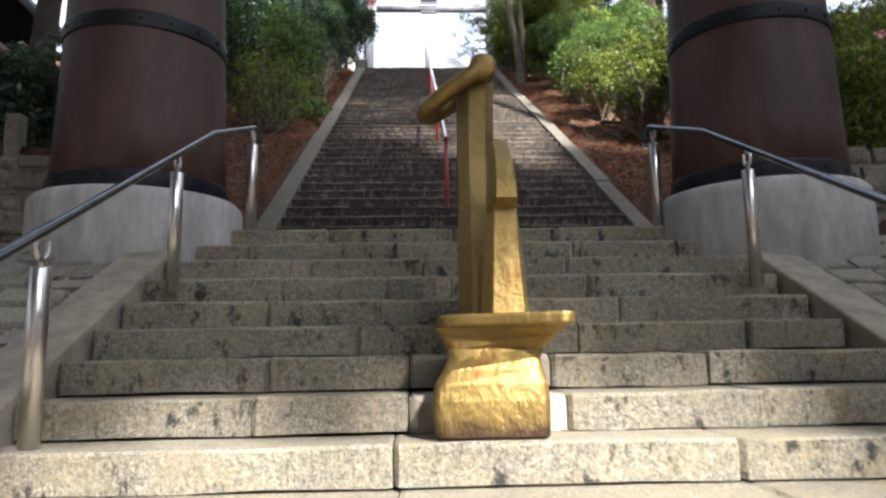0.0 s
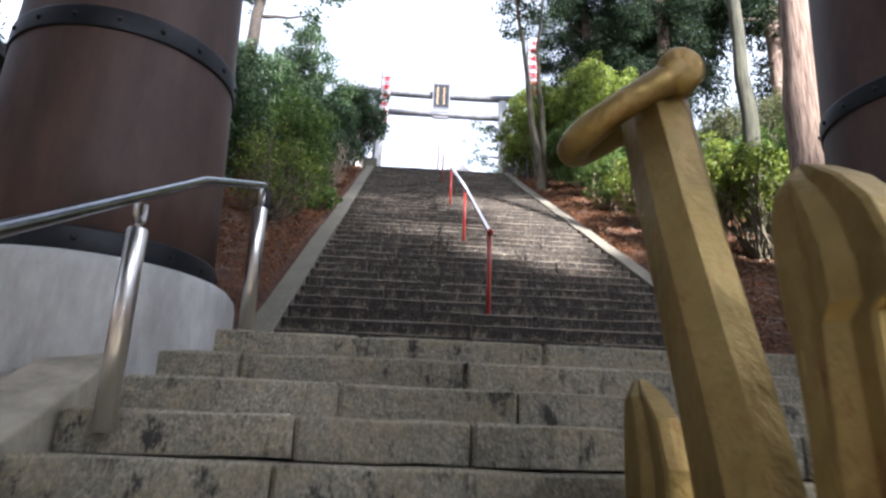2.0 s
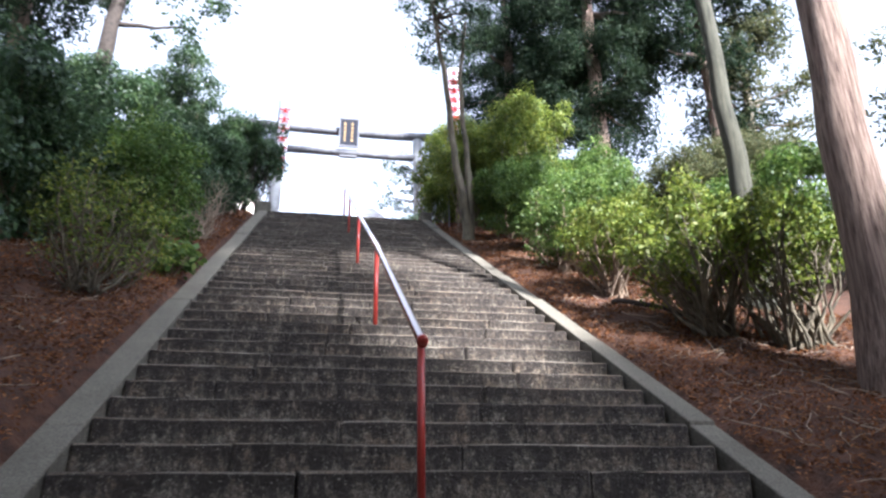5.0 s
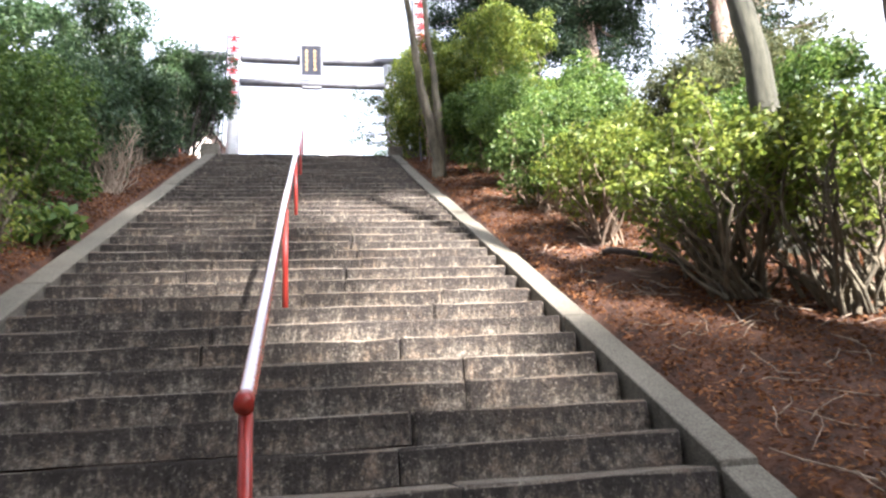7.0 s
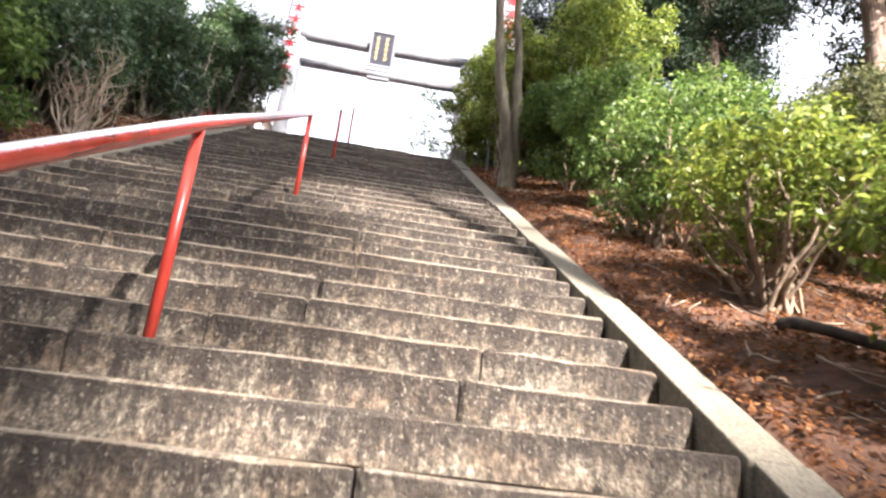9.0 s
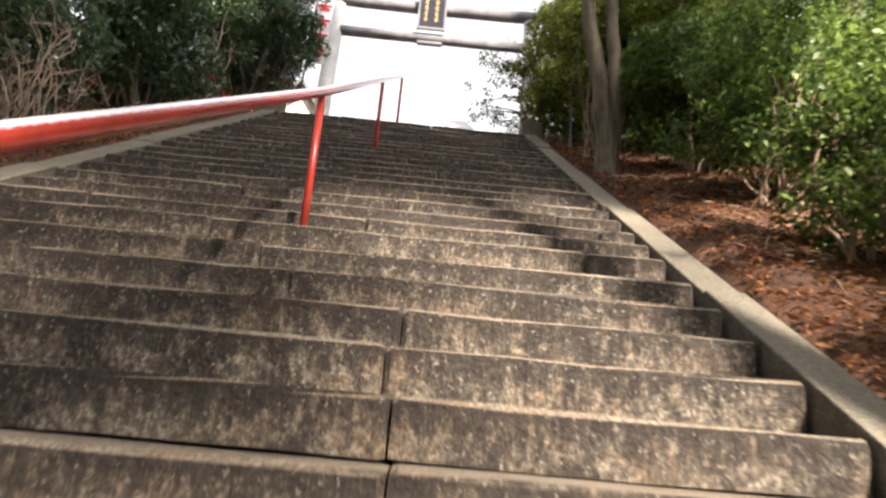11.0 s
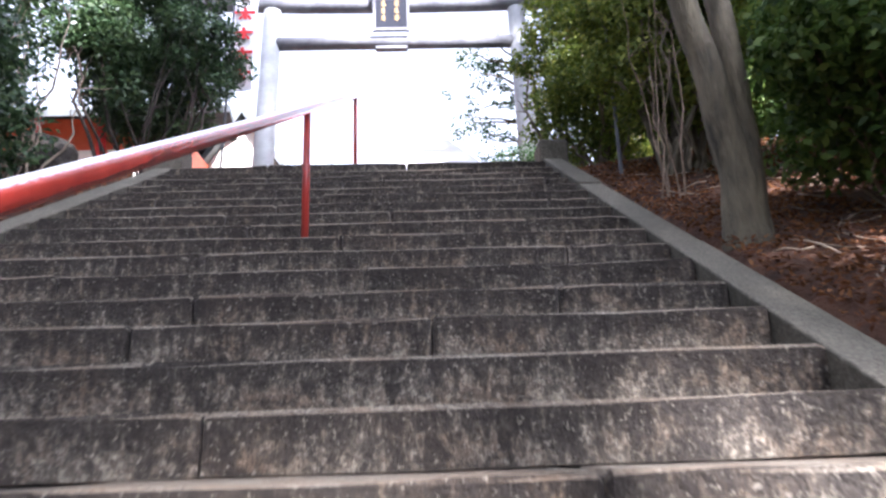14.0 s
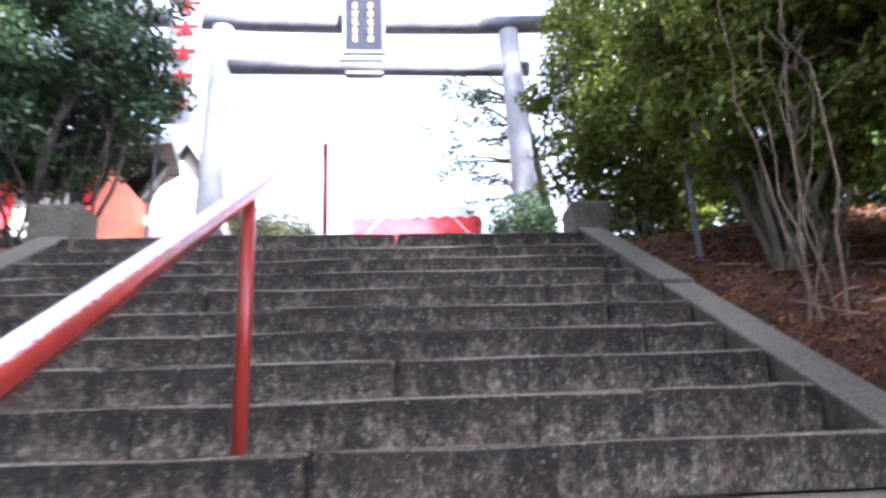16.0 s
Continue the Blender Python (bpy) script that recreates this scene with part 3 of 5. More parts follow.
# ---- gilded anchor on the lower steps ----
def anchor():
    ob = empty("gilded_anchor", (-0.12, -2.6, -1.42))
    tagged(ob, "gold painted iron ship anchor standing upright on the steps", "anchor")
    base = Vector((-0.12, -2.6, -1.42))

    def put(name, bm, label="", smooth=True):
        bmesh.ops.translate(bm, vec=-base, verts=bm.verts)
        return part(name, bm, M_GOLD, ob, label, smooth)

    # waisted foot block: sections from the tread up to the plate
    bm = bmesh.new()
    secs = [(-1.425, 0.225, -2.79), (-1.405, 0.245, -2.82), (-1.26, 0.25, -2.815), (-1.19, 0.243, -2.805), (-1.13, 0.215, -2.785), (-1.085, 0.2, -2.775), (-1.04, 0.208, -2.785), (-0.99, 0.245, -2.83), (-0.945, 0.285, -2.88)]
    rings = []
    for z, hw, front in secs:
        cx = -0.125 + 0.055 * max(0.0, (z + 1.2) / 0.3)
        back, r = -2.12, 0.045
        ring = []
        for sx, sy, a0 in ((1, 0, -90), (1, 1, 0), (-1, 1, 90), (-1, 0, 180)):
            for k in range(5):
                t = radians(a0 + 22.5 * k)
                ring.append(bm.verts.new((cx + sx * (hw - r) + r * math.cos(t), (back - r if sy else front + r) + r * math.sin(t), z)))
                if sy:
                    ring[-1].co.x = cx + (ring[-1].co.x - cx) * 0.55
                else:
                    ring[-1].co.y += 0.45 * max(0.0, 0.15 - ring[-1].co.x) * max(0.0, min(1.0, (z + 1.15) / 0.2))
        rings.append(ring)
    for a, b in zip(rings, rings[1:]):
        for k in range(20):
            bm.faces.new((a[k], a[(k + 1) % 20], b[(k + 1) % 20], b[k]))
    bm.faces.new(rings[0][::-1])
    bm.faces.new(rings[-1])
    put("crown", bm, smooth=False)
    bm = bmesh.new()
    out = []
    for sx, sy, a0 in ((1, 0, -90), (1, 1, 0), (-1, 1, 90), (-1, 0, 180)):
        for k in range(5):
            t = radians(a0 + 22.5 * k)
            out.append((-0.055 + sx * 0.22 + 0.065 * math.cos(t), (-2.42 if sy else -2.86) + 0.065 * math.sin(t)))
            if not sy:
                out[-1] = (out[-1][0], out[-1][1] + 0.45 * max(0.0, 0.15 - out[-1][0]))
    prism(bm, out, "z", -0.945, -0.89, 0.014)
    put("plate", bm, smooth=False)
    # eight-sided shaft, leaning back a little
    bm = bmesh.new()
    rings = []
    for z, cy, cx, w, d in ((-1.15, -2.33, -0.14, 0.08, 0.2), (-0.9, -2.3, -0.135, 0.085, 0.2), (-0.5, -2.15, -0.12, 0.09, 0.18), (0.0, -1.93, -0.1, 0.098, 0.155), (0.42, -1.74, -0.075, 0.106, 0.14), (0.57, -1.68, -0.07, 0.108, 0.135), (0.62, -1.665, -0.07, 0.098, 0.12)):
        c = 0.45
        rings.append([bm.verts.new((cx + px * w, cy + py * d, z)) for px, py in ((-1, -c), (-c, -1), (c, -1), (1, -c), (1, c), (c, 1), (-c, 1), (-1, c))])
    for a, b in zip(rings, rings[1:]):
        for k in range(8):
            bm.faces.new((a[k], a[(k + 1) % 8], b[(k + 1) % 8], b[k]))
    bm.faces.new(rings[-1])
    bm.faces.new(rings[0][::-1])
    put("shank", bm, smooth=False)
    # bow shackle through the head of the shank
    bm = bmesh.new()
    bow = []
    for k in range(-8, 9):
        t = radians(90 * k / 8)
        u = math.cos(t)
        bow.append((-0.19 - 0.18 * u, -1.69 + 0.15 * math.sin(t), 0.51 - 0.125 * u))
    pts = [(-0.03, -1.845, 0.615), (-0.11, -1.845, 0.565)] + bow + [(-0.11, -1.535, 0.565), (-0.03, -1.535, 0.615)]
    tube(bm, pts, [0.062, 0.056] + [0.052] * 4 + [0.056] * 9 + [0.052] * 4 + [0.056, 0.062], 14)
    put("shackle", bm, "worn gold shackle")
    bm = bmesh.new()
    tube(bm, [(-0.035, -1.9, 0.615), (-0.035, -1.885, 0.615), (-0.035, -1.495, 0.615), (-0.035, -1.48, 0.615)], [0.06, 0.08, 0.08, 0.06], 18)
    put("shackle_pin", bm)

    def fluke(name, prof, x, thick):
        """A leaf-shaped fluke standing along y: thin rims, hollow cheeks and a ridge, from (z, front, back) rows."""
        bm = bmesh.new()
        across = ((0.0, 0.62), (0.05, 0.72), (0.3, 0.6), (0.45, 0.98), (0.55, 0.98), (0.7, 0.6), (0.95, 0.72), (1.0, 0.62))
        rows = []
        for (z0, f0, b0), (z1, f1, b1) in zip(prof, prof[1:]):
            rows += [(z0 + (z1 - z0) * q / 3, f0 + (f1 - f0) * q / 3, b0 + (b1 - b0) * q / 3) for q in range(3)]
        rows.append(prof[-1])
        rings = []
        for z, f, b in rows:
            near = min(1.0, (b - f) / 0.2)
            side = [(f + (b - f) * u, thick * w * near * (1.0 - 0.6 * (z + 0.9) / 0.9)) for u, w in across]
            rings.append([bm.verts.new((x + w, y, z)) for y, w in side] + [bm.verts.new((x - w, y, z)) for y, w in reversed(side)])
        n = len(rings[0])
        for r0, r1 in zip(rings, rings[1:]):
            for k in range(n):
                bm.faces.new((r0[k], r0[(k + 1) % n], r1[(k + 1) % n], r1[k]))
        bm.faces.new(rings[0][::-1])
        bm.faces.new(rings[-1])
        bmesh.ops.recalc_face_normals(bm, faces=bm.faces)
        put(name, bm, smooth=False)

    fluke("front_fluke", [(-0.9, -2.78, -2.5), (-0.65, -2.75, -2.48), (-0.42, -2.73, -2.44), (-0.385, -2.8, -2.42), (-0.3, -2.79, -2.4), (-0.2, -2.74, -2.385), (-0.12, -2.66, -2.39), (-0.06, -2.57, -2.41), (-0.025, -2.5, -2.45)], -0.04, 0.11)
    fluke("back_fluke", [(-0.9, -1.9, -1.5), (-0.7, -1.88, -1.48), (-0.55, -1.8, -1.48), (-0.47, -1.7, -1.5), (-0.41, -1.6, -1.53)], -0.13, 0.07)


anchor()


# ---- top of the stairs: stone gateway, posts, tent ----
def torii():
    y = 23.6
    ob = empty("stone_gateway", (0.33, y, TOP_Z))
    tagged(ob, "pale stone shrine gateway with a dark name board", "gateway")
    for s in (-1, 1):
        bm = bmesh.new()
        tube(bm, [(s * 2.8, 0, -0.1), (s * 2.73, 0, 3.0), (s * 2.66, 0, 5.95)], [0.23, 0.215, 0.19], 24)
        p = part("pillar", bm, M_TORII, ob, "", True)
    bm = bmesh.new()
    tube(bm, [(-4.65, 0, 6.2), (-2, 0, 6.1), (0, 0, 6.08), (2, 0, 6.1), (4.65, 0, 6.2)], 0.17, 16)
    part("top_beam", bm, M_BEAM, ob, "", True)
    bm = bmesh.new()
    tube(bm, [(-2.6, 0, 5.16), (3.0, 0, 5.16)], 0.145, 16)
    part("cross_beam", bm, M_BEAM, ob, "", True)
    board = empty("name_board")
    board.parent = ob
    board.location = (-0.08, -0.24, 5.35)
    board.rotation_euler = (radians(6), 0, 0)
    bm = bmesh.new()
    box(bm, (-0.34, 0, 0), (0.34, 0.05, 1.12), None, 0.01)
    part("panel", bm, M_BLACKBOARD, board)
    for n, lo, hi in (("frame_bar", (-0.39, -0.03, -0.06), (-0.33, 0.06, 1.18)), ("frame_bar", (0.33, -0.03, -0.06), (0.39, 0.06, 1.18)), ("frame_bar", (-0.33, -0.028, 1.1), (0.33, 0.058, 1.17)), ("frame_bar", (-0.33, -0.028, -0.05), (0.33, 0.058, 0.02))):
        bm = bmesh.new()
        box(bm, lo, hi, None, 0.008)
        part(n, bm, M_BEAM, board)
    g = random.Random(5)
    for col in (-0.15, 0.13):
        for k in range(5):
            bm = bmesh.new()
            z = 0.2 + 0.165 * k
            for q in range(3):
                box(bm, (col - 0.055, -0.012, z + 0.04 * q), (col + 0.055 - g.uniform(0, 0.04), -0.002, z + 0.018 + 0.04 * q))
            box(bm, (col - 0.01, -0.012, z - 0.02), (col + 0.012, -0.002, z + 0.125))
            part("character", bm, M_GILT, board)
    bm = bmesh.new()
    box(bm, (-0.42, -0.16, 4.93), (0.26, 0.0, 5.0), None, 0.01)
    part("board_rest", bm, M_BEAM, ob)


torii()


def stone_post(x0, x1, y, h, label):
    bm = bmesh.new()
    box(bm, (x0 - (x0 + x1) / 2, -0.2, 0), (x1 - (x0 + x1) / 2, 0.2, h), None, 0.03)
    ob = part("stone_block_marker", bm, M_CURB)
    ob.name = "stone_marker"
    ob.location = ((x0 + x1) / 2, y, TOP_Z - 0.02)
    tagged(ob, label, "stone")


stone_post(-2.56, -2.1, 18.35, 0.42, "squat squared granite block by the stair head")
stone_post(2.26, 2.62, 18.35, 0.4, "squat squared granite block under the shrubs")
stone_post(-1.95, -1.7, 21.5, 1.35, "upright rough granite stone beside the gateway")
bm = bmesh.new()
box(bm, (-0.07, -0.07, -0.1), (0.07, 0.07, 0.46), None, 0.012)
wall_post = part("stone_post", bm, M_RUBBLE)
wall_post.location = (-4.22, 0.76, 0.79)
tagged(wall_post, "short square granite post on the field stone wall", "post")
stone_post(3.5, 3.9, 22.6, 1.9, "tall grey stone pillar half hidden by shrubs")


def tent():
    ob = empty("festival_tent", (1.2, 26.0, TOP_Z))
    tagged(ob, "white festival tent with a red scalloped valance", "tent")
    w, d, h = 1.22, 1.3, 2.6
    bm = bmesh.new()
    vs = [bm.verts.new(p) for p in ((-w, -d, h), (w, -d, h), (w, d, h), (-w, d, h), (-0.1, 0, h + 1.35), (0.3, 0, h + 1.35))]
    for f in ((0, 1, 5, 4), (1, 2, 5), (2, 3, 4, 5), (3, 0, 4)):
        bm.faces.new([vs[i] for i in f])
    bmesh.ops.solidify(bm, geom=bm.faces[:], thickness=0.02)
    part("roof", bm, M_WHITECLOTH, ob, "white cloth roof")
    for sgn, axis in ((-1, "y"), (1, "y"), (-1, "x"), (1, "x")):
        bm = bmesh.new()
        n = 9
        half = w if axis == "y" else d
        outline = []
        for k in range(n * 6 + 1):
            u = -half + 2 * half * k / (n * 6)
            outline.append((u, h - 0.03 + 0.05 * abs(math.sin(math.pi * k / 6))))
        outline += [(half, h - 0.75), (-half, h - 0.75)]
        if axis == "y":
            prism(bm, outline, "y", sgn * (d + 0.012) - 0.006, sgn * (d + 0.012) + 0.006)
        else:
            prism(bm, outline, "x", sgn * (w + 0.012) - 0.006, sgn * (w + 0.012) + 0.006)
        part("valance", bm, M_REDCLOTH, ob, "red cloth valance with scalloped edge")
    for sx in (-1, 1):
        for sy in (-1, 1):
            bm = bmesh.new()
            tube(bm, [(sx * (w - 0.05), sy * (d - 0.05), 0), (sx * (w - 0.05), sy * (d - 0.05), h)], 0.03, 8)
            part("pole", bm, M_STEEL, ob)
            bm = bmesh.new()
            tube(bm, [(sx * (w - 0.06), sy * (d + 0.03), h - 0.55), (sx * (w - 0.5), sy * (d + 0.03), h - 0.05)], 0.014, 6)
            part("brace", bm, M_WHITECLOTH, ob)


tent()


def banner(x, y, z0, z1, label, lean=0.0):
    """A tall cloth banner on a pole: white with red strokes."""
    gz = ground_z(x, y) if y < TOP_Y + 0.4 else TOP_Z
    ob = empty("banner_flag", (x, y, gz))
    tagged(ob, label, "banner", "shrine banners")
    bm = bmesh.new()
    tube(bm, [(0, 0, -0.1), (lean, 0, z1 + 0.15 - gz)], 0.022, 8)
    part("pole", bm, M_BEAM, ob)
    bm = bmesh.new()
    n, wd = 22, 0.36
    rows = []
    for k in range(n + 1):
        t = k / n
        z = z0 + (z1 - z0) * t - gz
        cx = lean * z / (z1 - gz)
        rows.append([bm.verts.new((cx + 0.03 + wd * u, 0.05 * math.sin(7 * t + 3 * u), z + 0.02 * u)) for u in (0, 0.25, 0.5, 0.75, 1.0)])
    for a, b in zip(rows, rows[1:]):
        for i in range(4):
            bm.faces.new((a[i], a[i + 1], b[i + 1], b[i]))
    part("cloth", bm, M_WHITECLOTH, ob, "white banner cloth", True)
    g = random.Random(int(x * 10) + 40)
    step = (z1 - z0) / 7.5
    for k in range(7):
        zc = z0 - gz + step * (k + 0.6)
        cx = lean * zc / (z1 - gz) + 0.03 + wd / 2
        bm = bmesh.new()
        yy = -0.075
        box(bm, (cx - 0.17, yy, zc + 0.05), (cx + 0.17, yy + 0.012, zc + 0.1))
        box(bm, (cx - 0.025, yy - 0.002, zc - 0.05), (cx + 0.03, yy + 0.01, zc + 0.16))
        for sgn in (-1, 1):
            box(bm, (-0.02, yy + 0.001, -0.15), (0.02, yy + 0.011, 0.0), Matrix.Translation((cx, 0, zc + 0.06)) @ Matrix.Rotation(radians(38 * sgn + g.uniform(-8, 8)), 4, "Y"))
        part("character", bm, M_REDCLOTH, ob, "red brush-stroke character")


banner(-2.4, 20.6, 11.5, 14.3, "white banner with red characters on a pole", 0.15)
banner(2.95, 17.2, 11.6, 14.0, "white banner with red characters behind the tree", 0.0)


def shrine_hall(x, y, w, d, h, label):
    ob = empty("shrine_hall", (x, y, TOP_Z))
    tagged(ob, label, "building")
    bm = bmesh.new()
    box(bm, (-w / 2, -d / 2, 0), (w / 2, d / 2, h), None, 0.02)
    part("wall", bm, M_WALLRED, ob, "vermilion painted board wall")
    for k in range(5):
        bm = bmesh.new()
        cx = -w / 2 + w * k / 4
        box(bm, (cx - 0.09, -d / 2 - 0.07, 0), (cx + 0.09, -d / 2 - 0.003, h), None, 0.01)
        part("wall_post", bm, M_REDCLOTH, ob)
    for k in range(4):
        bm = bmesh.new()
        cx = -w / 2 + w * (k + 0.5) / 4
        box(bm, (cx - w / 10, -d / 2 - 0.03, h * 0.45), (cx + w / 10, -d / 2 - 0.004, h * 0.8), None, 0.01)
        part("window", bm, M_PLASTER, ob, "pale plaster panel")
    bm = bmesh.new()
    prism(bm, [(-d / 2 - 0.9, h - 0.25), (0, h + 1.3), (d / 2 + 0.9, h - 0.25), (d / 2 + 0.9, h - 0.4), (0, h + 1.1), (-d / 2 - 0.9, h - 0.4)], "x", -w / 2 - 0.7, w / 2 + 0.7, 0.02)
    part("roof", bm, M_ROOF, ob, "dark tiled roof")


shrine_hall(-7.4, 26.2, 5.6, 4.0, 3.8, "vermilion shrine hall with a dark roof behind the shrubs")


def shed(x, y):
    ob = empty("small_house", (x, y, TOP_Z))
    tagged(ob, "small pale house with a steep dark roof", "building")
    bm = bmesh.new()
    prism(bm, [(-0.9, 0), (0.9, 0), (0.9, 3.8), (0, 5.1), (-0.9, 3.8)], "y", 0, 2.5)
    part("wall", bm, M_PLASTER, ob, "pale plaster wall")
    for s in (-1, 1):
        bm = bmesh.new()
        prism(bm, [(s * 1.15, 3.45), (0, 5.13), (0, 5.3), (s * 1.3, 3.48)], "y", -0.3, 2.7, 0.01)
        part("roof", bm, M_ROOF, ob, "dark roof slope")
    bm = bmesh.new()
    box(bm, (-0.5, -0.012, 0.9), (0.1, -0.003, 2.0))
    part("window", bm, M_WALLRED, ob, "red painted shutter")


shed(-3.75, 27.0)


def pavilion(x, y):
    """An open roof on red posts."""
    gz = ground_z(x, y)
    ob = empty("wayside_pavilion", (x, y, gz))
    tagged(ob, "small pavilion with red beams and pale rafters", "pavilion")
    top = 3.62 - gz
    for sx in (-1, 1):
        for sy in (-1, 1):
            bm = bmesh.new()
            box(bm, (sx * 1.1 - 0.08, sy * 1.1 - 0.08, -0.2), (sx * 1.1 + 0.08, sy * 1.1 + 0.08, top), None, 0.01)
            part("post", bm, M_WALLRED, ob)
        bm = bmesh.new()
        box(bm, (-1.4, sx * 1.1 - 0.07, top), (1.4, sx * 1.1 + 0.07, top + 0.2), None, 0.01)
        part("beam", bm, M_WALLRED, ob, "red painted beam")
    for k in range(10):
        bm = bmesh.new()
        box(bm, (-1.6 + 0.36 * k - 0.04, -1.75, top + 0.21), (-1.6 + 0.36 * k + 0.04, 1.75, top + 0.29), None, 0.005)
        part("rafter", bm, M_PLASTER, ob)
    bm = bmesh.new()
    prism(bm, [(-1.9, 0.3 + top), (0, 2.1 + top), (1.9, 0.3 + top), (1.9, 0.44 + top), (0, 2.3 + top), (-1.9, 0.44 + top)], "y", -1.9, 1.9, 0.02)
    part("roof", bm, M_ROOF, ob, "dark shingled roof")


pavilion(-7.9, 6.6)


# ---- plants ----
def stems_mesh(bm, lines, sides=6):
    for pts, rad in lines:
        tube(bm, pts, rad, sides, False)


def wander(g, a, b, n, amp):
    a, b = Vector(a), Vector(b)
    out = []
    for k in range(n + 1):
        t = k / n
        p = a.lerp(b, t)
        if 0 < k < n:
            p += Vector((g.uniform(-amp, amp), g.uniform(-amp, amp), g.uniform(-amp, amp) * 0.5))
        out.append(p)
    return out


def shrub(name, at, size, nstems, leaf_mat, leaf, density, seed, label, stem_mat=M_TWIG, bare=0.3, group="shrubs", clump=(0.14, 0.3), nclump=60, thick=0.018, lean=(0, 0)):
    """Many stems from one root, a crown of leaf clumps over them: size is the half widths and height."""
    g = random.Random(seed)
    x, y = at
    gz = ground_z(x, y) - 0.03
    if y > TOP_Y + 0.4:
        gz = TOP_Z - 0.02
    ob = empty(name, (x, y, gz))
    tagged(ob, label, "shrub", group)
    sx, sy, h = size
    lines, clumps = [], []
    for k in range(nclump):
        while True:
            p = Vector((g.uniform(-1, 1), g.uniform(-1, 1), g.uniform(-1, 1)))
            if 0.3 < p.length < 1:
                break
        if g.random() < 0.3:
            p *= g.uniform(1.05, 1.3)
        zc = bare * h + (1 - bare) * h * (0.5 + 0.5 * max(-1.0, p.z))
        c = (p.x * sx + lean[0] * zc, p.y * sy + lean[1] * zc, zc)
        clumps.append((c, g.uniform(*clump)))
    for k in range(nstems):
        c = clumps[g.randrange(len(clumps))][0]
        foot = (g.uniform(-0.3, 0.3) * sx, g.uniform(-0.3, 0.3) * sy, -0.05)
        mid = ((foot[0] + c[0] * 0.7) , (foot[1] + c[1] * 0.7), c[2] * 0.5)
        r = thick * g.uniform(0.6, 1.3)
        pts = wander(g, foot, mid, 4, 0.05)[:-1] + wander(g, mid, c, 4, 0.06)
        lines.append((pts, [r * (1 - 0.75 * i / (len(pts) - 1)) for i in range(len(pts))]))
        for q in range(3):
            s0 = pts[g.randrange(4, len(pts) - 1)]
            e0 = s0 + Vector((g.uniform(-1, 1), g.uniform(-1, 1), g.uniform(0.2, 1))) * 0.3
            lines.append((wander(g, s0, e0, 3, 0.03), [r * 0.4, r * 0.3, r * 0.2, r * 0.1]))
    bm = bmesh.new()
    stems_mesh(bm, lines, 5)
    part("branchwork", bm, stem_mat, ob, "woody stems", True)["kind"] = "stuff"
    if density:
        p, n = clump_points(clumps, density, seed)
        leaf_object("foliage", p, n, leaf, leaf_mat, ob, seed)
    return ob


BRIGHT = "yellow-green leafy azalea shrub on the earth slope"
shrub("azalea_shrub", (3.95, 6.6), (0.8, 0.95, 1.75), 60, M_LEAF_BRIGHT, 0.072, 2000, 11, "large yellow-green azalea shrub with bare stems below", bare=0.32, nclump=85, clump=(0.1, 0.26), thick=0.024, stem_mat=M_BARK)
shrub("azalea_shrub", (4.7, 6.0), (0.85, 0.8, 1.8), 56, M_LEAF_BRIGHT, 0.072, 1900, 12, "yellow-green azalea shrub with dense twiggy base", bare=0.38, nclump=75, clump=(0.1, 0.26), thick=0.024, stem_mat=M_BARK)
shrub("azalea_shrub", (3.75, 8.6), (0.65, 0.8, 1.5), 34, M_LEAF_BRIGHT, 0.065, 2200, 13, BRIGHT, bare=0.3, nclump=70)
shrub("azalea_shrub", (3.7, 10.4), (0.65, 0.9, 1.6), 30, M_LEAF_MID, 0.065, 2300, 14, "green azalea shrub on the earth slope", bare=0.2, nclump=70)
shrub("azalea_shrub", (3.8, 12.3), (0.7, 0.9, 1.9), 22, M_LEAF_MID, 0.065, 3400, 15, "green azalea shrub under the forked tree", bare=0.3, nclump=70)
shrub("azalea_shrub", (5.2, 9.6), (0.9, 1.2, 1.5), 22, M_LEAF_BRIGHT, 0.065, 3000, 16, BRIGHT, bare=0.25, nclump=80)
shrub("azalea_shrub", (5.3, 12.5), (1.0, 1.4, 1.7), 20, M_LEAF_MID, 0.07, 2600, 17, "green azalea shrub further up the slope", bare=0.25, nclump=80)
shrub("tall_shrub", (3.45, 16.7), (0.85, 0.9, 3.4), 26, M_LEAF_BRIGHT, 0.075, 3000, 18, "tall green shrub with brown stems near the stair head", stem_mat=M_BARK, bare=0.16, nclump=140, clump=(0.18, 0.34), thick=0.03)
shrub("tall_shrub", (3.35, 18.9), (1.0, 0.9, 3.9), 24, M_LEAF_BRIGHT, 0.075, 3200, 19, "tall green shrub beside the stone gateway", stem_mat=M_BARK, bare=0.05, nclump=150, clump=(0.18, 0.36), thick=0.03)
shrub("tall_shrub", (4.7, 15.4), (1.1, 1.1, 4.0), 22, M_LEAF_BRIGHT, 0.08, 2800, 20, "tall green shrub in the shade of the trees", stem_mat=M_BARK, bare=0.2, nclump=120, clump=(0.2, 0.4), thick=0.03)
shrub("tall_shrub", (3.9, 14.0), (0.8, 0.9, 2.0), 18, M_LEAF_MID, 0.08, 3000, 21, "green shrub behind the forked tree", bare=0.2, nclump=90, clump=(0.18, 0.36))
shrub("leafless_shrub", (2.95, 15.9), (0.4, 0.4, 2.6), 6, M_LEAF_MID, 0.05, 0, 22, "leafless brown shrub with thin upright stems", stem_mat=M_TWIG, bare=0.5, thick=0.011)

